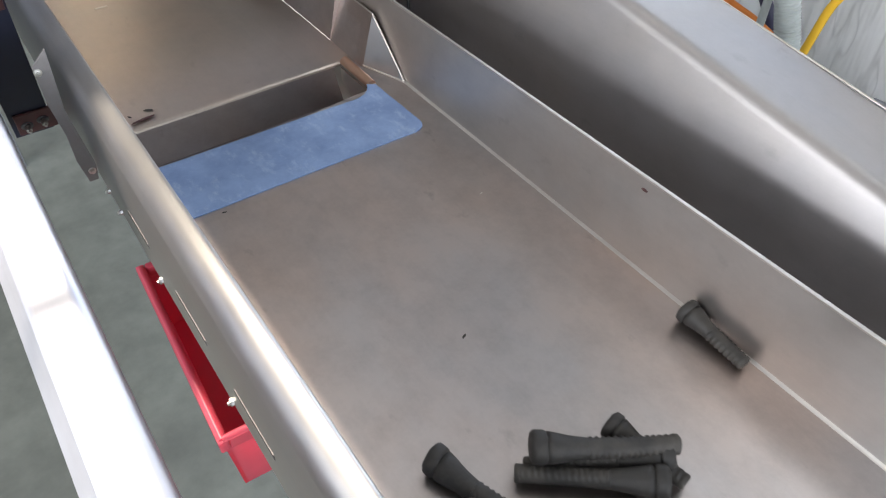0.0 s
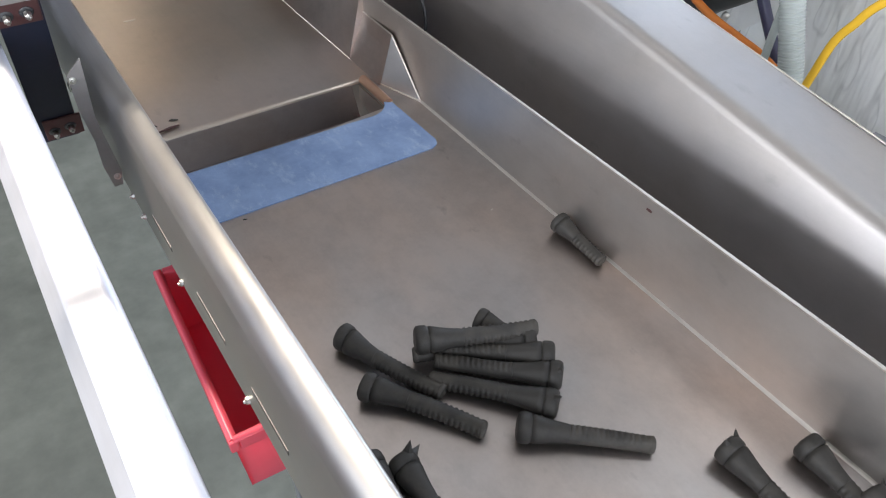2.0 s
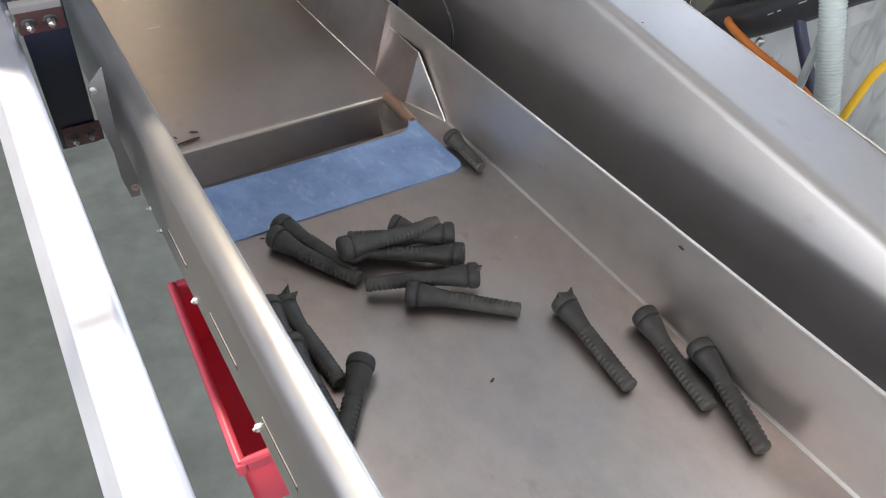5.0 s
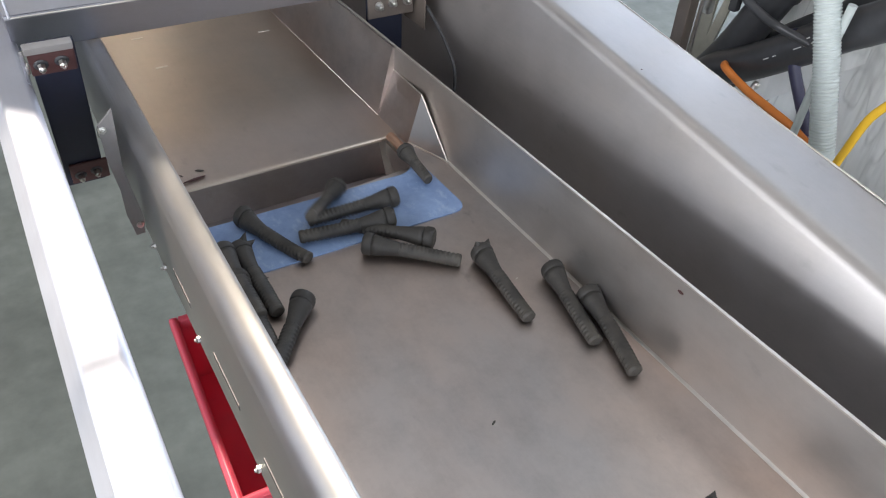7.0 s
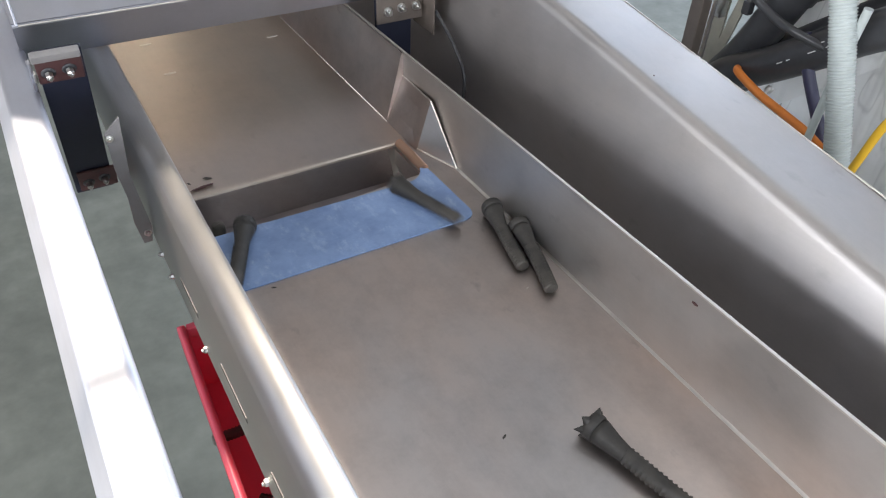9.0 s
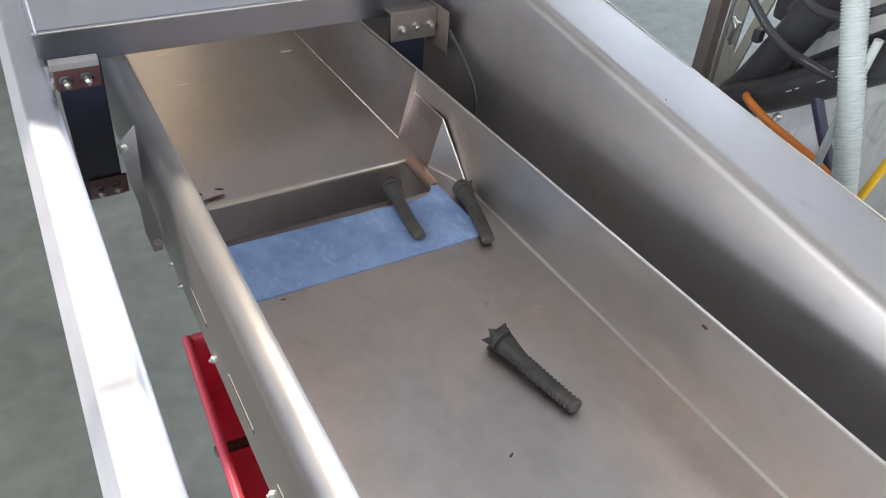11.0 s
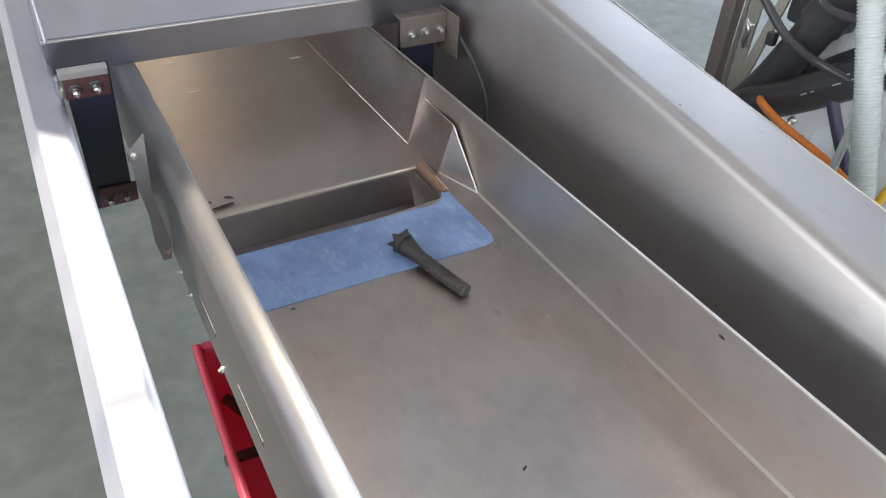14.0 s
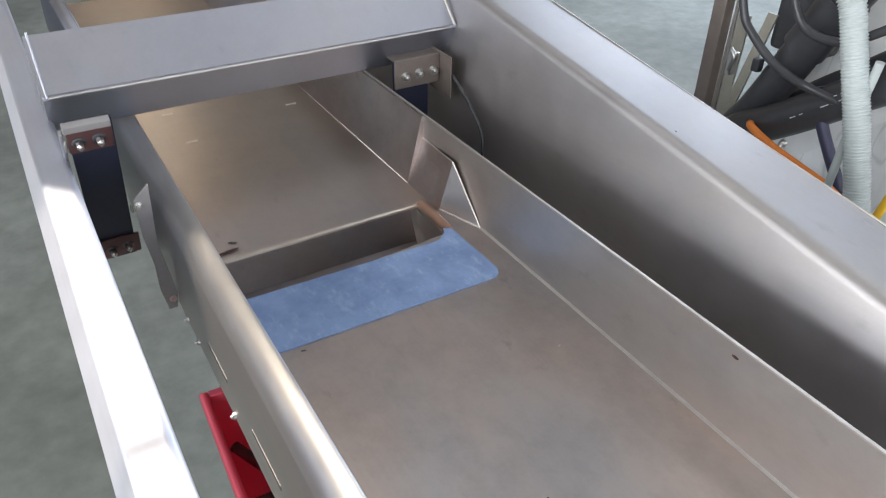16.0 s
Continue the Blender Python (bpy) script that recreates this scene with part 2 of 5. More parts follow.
def sheet(profile, y0, y1, thick, rise=0.0, smooth=True):
    """A folded sheet: an open (x, z) profile drawn out along y, with thickness; rise lifts it per metre of y."""
    bm = bmesh.new()
    P = [Vector((x, 0, z)) for x, z in profile]
    nor = []
    for i in range(len(P)):
        d = (P[min(i + 1, len(P) - 1)] - P[max(i - 1, 0)]).normalized()
        nor.append(Vector((-d.z, 0, d.x)))
    rows = []
    for y in (y0, y1):
        up = Vector((0, y, rise * (y - y0)))
        rows.append(([bm.verts.new(p + up) for p in P], [bm.verts.new(p - q * thick + up) for p, q in zip(P, nor)]))
    (a, ai), (b, bi) = rows
    for i in range(len(P) - 1):
        for q in ((a[i], a[i + 1], b[i + 1], b[i]), (ai[i + 1], ai[i], bi[i], bi[i + 1])):
            f = bm.faces.new(q)
            f.smooth = smooth and (P[i + 1] - P[i]).length < 0.012
    for i in (0, len(P) - 1):
        bm.faces.new((a[i], b[i], bi[i], ai[i]))
    for r, ri in rows:
        for i in range(len(P) - 1):
            bm.faces.new((r[i], ri[i], ri[i + 1], r[i + 1]))
    bmesh.ops.recalc_face_normals(bm, faces=bm.faces)
    return bm


def plate(outline, z, thick, bm=None):
    """A flat plate from an (x, y) outline, its top at z."""
    bm = bm or bmesh.new()
    top = [bm.verts.new((x, y, z)) for x, y in outline]
    low = [bm.verts.new((x, y, z - thick)) for x, y in outline]
    bm.faces.new(top)
    bm.faces.new(low[::-1])
    for k in range(len(top)):
        j = (k + 1) % len(top)
        bm.faces.new((top[k], low[k], low[j], top[j]))
    bmesh.ops.recalc_face_normals(bm, faces=bm.faces)
    return bm


def solid_poly(points, off):
    """A flat polygon in space with a thickness along the vector off."""
    bm = bmesh.new()
    a = [bm.verts.new(p) for p in points]
    b = [bm.verts.new(Vector(p) + Vector(off)) for p in points]
    bm.faces.new(a)
    bm.faces.new(b[::-1])
    for k in range(len(a)):
        j = (k + 1) % len(a)
        bm.faces.new((a[k], b[k], b[j], a[j]))
    bmesh.ops.recalc_face_normals(bm, faces=bm.faces)
    return bm


def hex_bolt(af, height, m, washer=True):
    """A hexagon head with a washer; its axis is the local z of m."""
    bm = bmesh.new()
    r = af / math.sqrt(3)
    q = m @ Matrix.Rotation(-math.pi / 2, 4, "Y")
    if washer:
        turned([(0, af * 0.85), (af * 0.12, af * 0.85)], 16, bm, q)
    turned([(af * 0.12, r), (height * 0.85, r), (height, r * 0.86)], 6, bm, q)
    for f in bm.faces:
        f.smooth = False
    turned([(height, af * 0.28), (height * 1.35, af * 0.26)], 10, bm, q)
    return bm


# ---- workshop shell ----
Z = 0.85
tagged(link("floor", box((-6, -6, -0.12), (9, 12, 0)), FLOOR), "grey-green worn concrete workshop floor", "floor", kind="structure")


def up_to_roof(x, y, z, roof=4.1):
    k = (roof - z) / -SUN_WAY.z
    return x - k * SUN_WAY.x, y - k * SUN_WAY.y


def roof_with_skylight():
    """The roof slab, with a narrow skylight whose sun falls on the frame rail."""
    hole = [up_to_roof(*p) for p in ((0.0195, -1.5, 0.935), (0.0195, 1.112, 0.935), (-0.19, 1.327, 0.955), (-0.19, -1.5, 0.955))]
    outer = [(6.1, -3.6), (6.1, 8.1), (-3.6, 8.1), (-3.6, -3.6)]
    bm = bmesh.new()
    for k in range(4):
        j = (k + 1) % 4
        plate([outer[k], outer[j], hole[j], hole[k]], 4.2, 0.1, bm)
    bmesh.ops.remove_doubles(bm, verts=bm.verts, dist=1e-5)
    return tagged(link("ceiling", bm, ROOF), "pale sheet-metal workshop roof with a skylight", "ceiling", kind="structure")


roof_with_skylight()
# unseen bar partway over the skylight, added to cast the rail's shadow band
bar_y = up_to_roof(-0.09, 0.865, 0.955)
tagged(link("shadow_bar", box((bar_y[0] - 0.25, bar_y[1] - 0.007, 4.14), (bar_y[0] + 0.045, bar_y[1] + 0.007, 4.17), 0.004), ROOF), "slim unseen bar added to shade a band of the frame rail", "skylight bar", kind="structure")
# unseen panels added to back the two roof fill lamps
tagged(link("fill_panel", box((-0.22, 1.18, 4.06), (0.92, 3.02, 4.098), 0.004), SHEET), "pale unseen panel added above a roof fill lamp", "roof panel", kind="structure")
tagged(link("fill_panel", box((1.53, 0.13, 4.06), (2.47, 1.37, 4.098), 0.004), SHEET), "pale unseen panel added above a roof fill lamp", "roof panel", kind="structure")
tagged(link("wall_north", box((-3.6, 8.0, 0), (6.1, 8.2, 4.1)), WALL), "brown workshop end wall", "wall", kind="structure")


def wall_with_holes(name, x0, x1, y0, y1, z1, holes, label):
    """A wall along y with rectangular openings (ya, yb, za, zb)."""
    bm = bmesh.new()
    ys = sorted({y0, y1, *[v for h in holes for v in h[:2]]})
    zs = sorted({0.0, z1, *[v for h in holes for v in h[2:]]})
    for ya, yb in zip(ys, ys[1:]):
        for za, zb in zip(zs, zs[1:]):
            cy, cz = (ya + yb) / 2, (za + zb) / 2
            if not any(h[0] < cy < h[1] and h[2] < cz < h[3] for h in holes):
                box((x0, ya, za), (x1, yb, zb), 0, bm)
    bmesh.ops.remove_doubles(bm, verts=bm.verts, dist=1e-5)
    return tagged(link(name, bm, WALL), label, "wall", kind="structure")



wall_with_holes("wall_west", -3.6, -3.4, -3.6, 8.0, 4.1, [(-3.1, 1.7, 0.2, 3.4), (3.0, 6.8, 0.2, 2.4)], "brown workshop wall with two open doors")
wall_with_holes("wall_east", 5.9, 6.1, -3.6, 8.0, 4.1, [(1.5, 6.9, 0.3, 4.0)], "brown workshop wall with an open door")


# ---- the vibrating tray ----
# outline of the cheek at the slot end, along the tray and up from its floor
CHEEK_EDGE = [(1.02, -0.0095), (1.149, -0.0095), (1.149, -0.027), (1.119, -0.037), (1.09, -0.047), (1.02, -0.06)]


def build_tray():
    tray = thing("conveyor_tray", "brushed stainless steel vibrating conveyor tray with a slot", "conveyor tray")
    y0, yend = -0.25, 2.2
    # floor before the slot
    outline = [(0.03, y0), (0.3176, y0), (0.3176, 1.066), (0.2995, 1.122), (0.2915, 1.122), (0.2875, 1.076), (0.03, 1.056)]
    part("floor_sheet", plate(outline, Z, 0.003), STEEL, tray, "brushed steel tray floor")
    # near right wall with a rounded fold, and its bright sheared top edge
    fold = arc(0.3176, Z + 0.0022, 0.0022, -90, 2, 8)
    # this strip carries the painted highlight line
    part("fold", sheet(fold, y0, 1.068, 0.002), FOLD, tray, "inside fold of the sheet with its highlight in the colour")
    wall = sheet([fold[-1], (0.3225, Z + 0.084)], y0, 1.20, 0.002)
    part("side_wall", wall, STEEL_WALL, tray)
    far = sheet([(0.290, Z - 0.0025)] + arc(0.298, Z - 0.001, 0.0014, -90, 0, 5) + [(0.3205, Z + 0.083)], 1.20, yend, 0.002)
    part("side_wall", far, STEEL, tray)
    part("wall_edge", box((0.3215, y0, Z + 0.0835), (0.3245, yend, Z + 0.0855), 0.0006), STEEL_EDGE, tray, "bright sheared sheet edge")
    part("corner_plate", box((0.2925, 1.117, Z - 0.006), (0.3065, 1.1465, Z - 0.0022)), STEEL, tray)
    # far floor with a rolled lip over the slot
    lip = [(yend, Z - 0.002), (1.1535, Z - 0.002), (1.1500, Z - 0.0025), (1.1482, Z - 0.0038), (1.1478, Z - 0.0062), (1.1495, Z - 0.0070), (yend, Z - 0.0070)]
    far_floor = solid_poly([(0.02, y, z) for y, z in lip], (0.2845, 0, 0))
    part("floor_sheet", far_floor, STEEL_FAR, tray, "brushed steel tray floor with a rolled lip")
    # corner deflector: a slanting triangle and a panel along the wall
    A, B, C = Vector((0.3185, 1.065, Z + 0.001)), Vector((0.3156, 1.1212, Z + 0.0590)), Vector((0.2992, 1.122, Z + 0.001))
    D, E = Vector((0.3215, 1.2005, Z + 0.0545)), Vector((0.3003, 1.1995, Z))
    part("deflector", solid_poly([A, B, C], (0.0015, 0.0015, -0.001)), STEEL_TAB, tray, "small triangular steel deflector")
    part("deflector", solid_poly([C + Vector((-0.0008, 0, -0.0035)), B, D, E + Vector((-0.0012, 0, -0.0025))], (0.0015, 0.0, -0.001)), STEEL, tray)
    part("end_cap", solid_poly([(0.2995, 1.1995, Z + 0.001), (0.3222, 1.1995, Z + 0.050), (0.3222, 1.1995, Z + 0.083), (0.3195, 1.1995, Z + 0.083)], (0, 0.002, 0)), STEEL, tray)
    for p, q in ((A, B), (A, C), (B, D)):
        part("weld_bead", tube([p, (p + q) / 2, q], 0.0011, 6), STEEL_EDGE, tray, "bright ground weld")
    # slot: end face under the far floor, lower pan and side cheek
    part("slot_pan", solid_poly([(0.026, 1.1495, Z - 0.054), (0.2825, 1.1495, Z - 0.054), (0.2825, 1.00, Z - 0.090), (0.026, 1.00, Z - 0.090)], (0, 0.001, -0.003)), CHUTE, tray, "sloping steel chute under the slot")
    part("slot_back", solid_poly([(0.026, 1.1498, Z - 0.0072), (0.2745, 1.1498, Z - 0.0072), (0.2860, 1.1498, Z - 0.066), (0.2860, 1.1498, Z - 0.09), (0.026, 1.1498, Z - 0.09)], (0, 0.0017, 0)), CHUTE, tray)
    cheek = [(0.2838, y, Z + z) for y, z in CHEEK_EDGE]
    part("slot_cheek", solid_poly(cheek, (0.0016, 0, 0)), STEEL, tray, "rolled steel cheek below the slot edge")
    part("slot_edge", tube([(0.2882, 1.146, Z - 0.001), (0.2880, 1.115, Z - 0.001), (0.2872, 1.083, Z - 0.001)], 0.0056, 12), COPPER, tray, "copper-coloured bright steel rod edge")
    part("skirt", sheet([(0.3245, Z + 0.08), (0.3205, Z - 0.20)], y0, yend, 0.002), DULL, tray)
    # left wall: rim, rounded outer flange, skirt
    rim = [(0.0225, Z + 0.0005), (0.0225, Z + 0.0843), (0.0222, Z + 0.0848), (0.0214, Z + 0.0849), (0.0190, Z + 0.0846), (0.0158, Z + 0.0838), (0.0128, Z + 0.0824), (0.0102, Z + 0.0804), (0.0080, Z + 0.0777), (0.0063, Z + 0.0742), (0.0051, Z + 0.0695), (0.0044, Z + 0.0630), (0.0036, Z + 0.02), (0.0020, Z - 0.052)]
    part("side_wall", sheet(rim, y0, 1.62, 0.0018), STEEL_RAIL, tray, "bright rounded steel side rail")
    part("rail_end", sheet([(0.0212, Z + 0.0), (0.0212, Z + 0.0845)] + arc(0.0125, Z + 0.075, 0.008, 50, 176, 6) + [(0.004, Z - 0.045)], 1.621, yend, 0.0018), STEEL_FRAME, tray)
    for ya, yb in ((0.853, 0.918), (0.733, 0.799), (0.985, 1.04)):
        x = 0.0021
        part("slot_strip", box((x - 0.0017, ya, Z - 0.017), (x + 0.001, yb, Z - 0.0105), 0.0008), PLATE, tray, "dull grey clamping strip")
    for y in (0.9736, 0.816, 1.088, 1.128, 1.175):
        part("bolt", hex_bolt(0.006 if y < 1 else 0.005, 0.005, pose(0.0021, y, Z - 0.046, 0, -90, 0)), BOLT, tray)
    # outside bracket plates of the tray
    plate_pts = [(x, 1.16, z) for x, z in ((-0.004, 0.95), (-0.008, 0.886), (0.0, 0.8185), (-0.003, 0.80), (-0.012, 0.80), (-0.016, 0.827), (-0.0155, 0.858), (-0.020, 0.895), (-0.020, 0.935))]
    part("bracket_plate", solid_poly(plate_pts, (0, 0.003, 0)), PLATE, tray, "dull grey steel bracket plate")
    for x, z in ((-0.017, 0.93), (-0.006, 0.812)):
        part("bolt", hex_bolt(0.0045, 0.004, pose(x, 1.16, z, 90, 0, 0)), BOLT, tray)
    for x, y in ((0.0915, 1.55), (0.0985, 1.445), (0.245, 1.62), (0.262, 1.5)):
        part("plug_weld", box((x - 0.008, y - 0.002, Z - 0.002), (x + 0.008, y + 0.002, Z - 0.0012), 0.0003), STEEL_EDGE, tray, "ground plug weld")
    return tray


build_tray()


def build_blue_plate():
    out = [(0.024, 0.981), (0.2755, 0.9785)]
    out += [(0.2775 + 0.0135 * math.sin(radians(a)), 0.992 - 0.0135 * math.cos(radians(a))) for a in range(15, 91, 15)]
    out += [(0.2895, 1.080), (0.2855, 1.0812)]
    out += [(0.2565 + 0.026 * math.cos(radians(a)), 1.0912 - 0.0265 * math.sin(radians(a))) for a in range(15, 91, 15)]
    out += [(0.2247, 1.0655), (0.024, 1.0690)]
    film = link("wear_plate", plate(out, Z + 0.0016, 0.0014), BLUE)
    tagged(film, "scuffed blue film-covered plate at the slot edge", "wear plate")


build_blue_plate()


# ---- frame ----
def cheek_top(y):
    return max(0.952 + 0.148 * (y - 0.735), 0.905)


def curve3(a, b, c, n=9):
    """A rounded bend from a to c with its corner at b."""
    a, b, c = Vector(a), Vector(b), Vector(c)
    return [tuple((1 - t) ** 2 * a + 2 * t * (1 - t) * b + t * t * c) for t in [k / n for k in range(n + 1)]]


def cheek_profile(y):
    zt = cheek_top(y)
    low, top = Vector((0.440, min(0.902, zt - 0.02))), Vector((0.4540, zt))
    d = (top - low).normalized()
    run = (top - low).length
    p = [(0.440, 0.30), (0.440, low.y - 0.03), (0.440, low.y - 0.024)] + curve3(low - Vector((0, 0.007)), low, low + d * min(0.007, run * 0.3))
    return p + curve3(top - d * min(0.012, run * 0.4), top, top + Vector((0.012, 0)), 12) + [(0.4885, zt), (0.537, zt), (0.5395, zt - 0.0002), (0.5410, zt - 0.002), (0.5415, zt - 0.03)]


def loft_sheet(sections, thick):
    """A folded sheet whose (x, z) profile changes along y."""
    bm = bmesh.new()
    rows = []
    for y, prof in sections:
        P = [Vector((x, y, z)) for x, z in prof]
        nor = []
        for i in range(len(P)):
            d = (P[min(i + 1, len(P) - 1)] - P[max(i - 1, 0)]).normalized()
            nor.append(Vector((-d.z, 0, d.x)))
        rows.append(([bm.verts.new(p) for p in P], [bm.verts.new(p - q * thick) for p, q in zip(P, nor)]))
    for (a, ai), (b, bi) in zip(rows, rows[1:]):
        for i in range(len(a) - 1):
            for q in ((a[i], a[i + 1], b[i + 1], b[i]), (ai[i + 1], ai[i], bi[i], bi[i + 1])):
                bm.faces.new(q).smooth = True
        for i in (0, len(a) - 1):
            bm.faces.new((a[i], b[i], bi[i], ai[i]))
    for r, ri in (rows[0], rows[-1]):
        for i in range(len(r) - 1):
            bm.faces.new((r[i], ri[i], ri[i + 1], r[i + 1]))
    bmesh.ops.recalc_face_normals(bm, faces=bm.faces)
    return bm


def build_frame():
    fr = thing("conveyor", "satin stainless steel conveyor body with rail and cheek", "conveyor")
    y0, y1 = -0.3, 2.6
    rail = [(-0.1030, 0.930), (-0.0930, 0.9500)] + arc(-0.0890, 0.9508, 0.0042, 166, 90, 5) + arc(-0.0685, 0.948, 0.007, 90, 0, 7) + [(-0.0615, 0.80)]
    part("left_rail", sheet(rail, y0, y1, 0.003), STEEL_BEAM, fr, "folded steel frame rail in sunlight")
    # side cheek: upright inner face, sloping panel, flat tapering top, outer lip
    part("side_cheek", loft_sheet([(y, cheek_profile(y)) for y in (y0, 0.3, 0.5, 0.735, 1.0, 1.4, y1)], 0.003), STEEL_CHEEK, fr, "wide folded steel side cheek")
    edge = [Vector((0.5402, y, cheek_top(y) + 0.0006)) for y in (y0, 0.3, 0.735, 1.4, y1)]
    part("cheek_edge", tube(edge, 0.0011, 6), STEEL_EDGE, fr, "bright sheared edge")
    # unseen plate added under the gap to light the cheek's lower face
    part("bounce_plate", box((0.3265, y0, 0.752), (0.4385, y1, 0.756)), DULL, fr)
    for x in (-0.098, 0.4445):
        for y in (-0.25, 2.5):
            part("leg", box((x, y, 0), (x + 0.03, y + 0.03, 0.798 if x < 0 else 0.82), 0.002), STEEL_FRAME, fr)
    # square cross tube standing on its corner
    s, yc, zm = 0.052, 1.382, 0.988
    ring = [(yc - s, zm - 0.002), (yc, zm + s), (yc + s, zm), (yc - 0.024, zm - s)]
    bm = solid_poly([(-0.066, y, z) for y, z in ring], (0.55, 0, 0))
    bmesh.ops.bevel(bm, geom=[e for e in bm.edges if abs(e.verts[0].co.x - e.verts[1].co.x) > 0.3], offset=0.003, segments=3, affect="EDGES")
    part("cross_tube", bm, STEEL_FRAME, fr, "square steel cross tube set on edge")
    part("weld_bead", tube([(-0.0615, yc - s - 0.001, zm - 0.002), (-0.0615, yc, zm + s + 0.001)], 0.0013, 6), STEEL_BEAM, fr)
    part("weld_bead", tube([(0.4445, yc - s - 0.001, zm), (0.4445, yc, zm + s + 0.001)], 0.0018, 6), STEEL_EDGE, fr)
    part("weld_bead", tube([(-0.06, yc - s, zm - 0.0025), (0.44, yc - s, zm - 0.0025)], 0.0010, 6), STEEL_EDGE, fr, "bright tube corner")
    return fr


build_frame()


def build_spring():
    sp = thing("leaf_spring", "dark laminated leaf spring bolted between tray and frame", "leaf spring")
    A, d = Vector((0, 1.236, 0.97)), Vector((0, 0.081, -0.177)).normalized()
    rot = Matrix((Vector((1, 0, 0)), d, Vector((1, 0, 0)).cross(d))).transposed().to_4x4()
    m = Matrix.Translation(A) @ rot
    def slab(x0, x1, u0, u1, t0, t1, bev=0.0012):
        bm = box((x0, u0, t0), (x1, u1, t1), bev)
        bm.transform(m)
        return bm
    up = -1 if (rot @ Vector((0, 0, 1))).y > 0 else 1
    t = lambda a, b: (min(a * up, b * up), max(a * up, b * up))
    part("leaf", slab(-0.057, -0.0145, -0.0295, 0.212, *t(-0.006, 0)), SPRING, sp)
    part("clamp_pad", slab(-0.0585, -0.0165, -0.0205, 0.0090, *t(0, 0.003)), REDPAD, sp, "red-brown laminate clamp pad")
    part("clamp_pad", slab(-0.0520, -0.0095, 0.1690, 0.2060, *t(0, 0.003)), REDPAD, sp, "red-brown laminate clamp pad")
    part("clamp_bar", slab(-0.0605, -0.0165, -0.0300, -0.0210, *t(-0.004, 0.004)), PLATE, sp)
    for x, u in ((-0.0485, -0.0060), (-0.0295, -0.0070), (-0.0415, 0.190), (-0.0235, 0.187)):
        q = m @ Matrix.Translation((x, u, 0.003 * up)) @ (Matrix() if up > 0 else Matrix.Rotation(math.pi, 4, "X"))
        part("washer", turned([(0, 0.0068), (0.0009, 0.0068), (0.0009, 0.003)], 16, None, q @ Matrix.Rotation(-math.pi / 2, 4, "Y")), HOSE, sp, "dark washer")
        part("bolt", hex_bolt(0.0066, 0.007, q @ Matrix.Translation((0, 0, 0.0009)), False), BOLT, sp)
    part("clamp_bracket", slab(-0.0645, -0.0610, -0.0200, 0.0480, *t(-0.005, 0.002)), STEEL_FRAME, sp, "slate grey side bracket")
    part("side_clip", slab(-0.0625, -0.0590, -0.0060, 0.0050, *t(-0.003, 0.004)), BOLT, sp, "small bright side clip")
    part("side_clip", slab(-0.0130, -0.0105, 0.1150, 0.1270, *t(-0.003, 0.004)), BOLT, sp, "small bright side clip")
    return sp


build_spring()


def build_bracket():
    br = thing("spring_bracket", "folded steel spring bracket bolted to the side cheek", "bracket")
    part("plate", box((0.350, 1.325, 0.915), (0.4185, 1.328, 0.955), 0.001), POST, br)
    part("plate", box((0.350, 1.3285, 0.952), (0.4185, 1.352, 0.955), 0.001), POST, br)
    part("flange", box((0.4190, 1.296, 0.900), (0.4208, 1.352, 0.958), 0.0006), POST, br, "thin side flange")
    for x, z in ((0.366, 0.931), (0.386, 0.933), (0.408, 0.933)):
        part("bolt", hex_bolt(0.0075, 0.008, pose(x, 1.325, z, 90, 0, 0)), BOLT, br)
    part("leaf", box((0.352, 1.331, 0.70), (0.404, 1.337, 0.95), 0.001), SPRING, br, "dark laminated leaf")
    return br


build_bracket()
hose_r = link("air_hose", tube([(0.425, 1.30, 0.93), (0.425, 1.25, 0.90), (0.424, 1.22, 0.86), (0.41, 1.22, 0.78), (0.40, 1.25, 0.70)], 0.0022), HOSE)
tagged(hose_r, "thin dark air hose beside the tray", "hose")


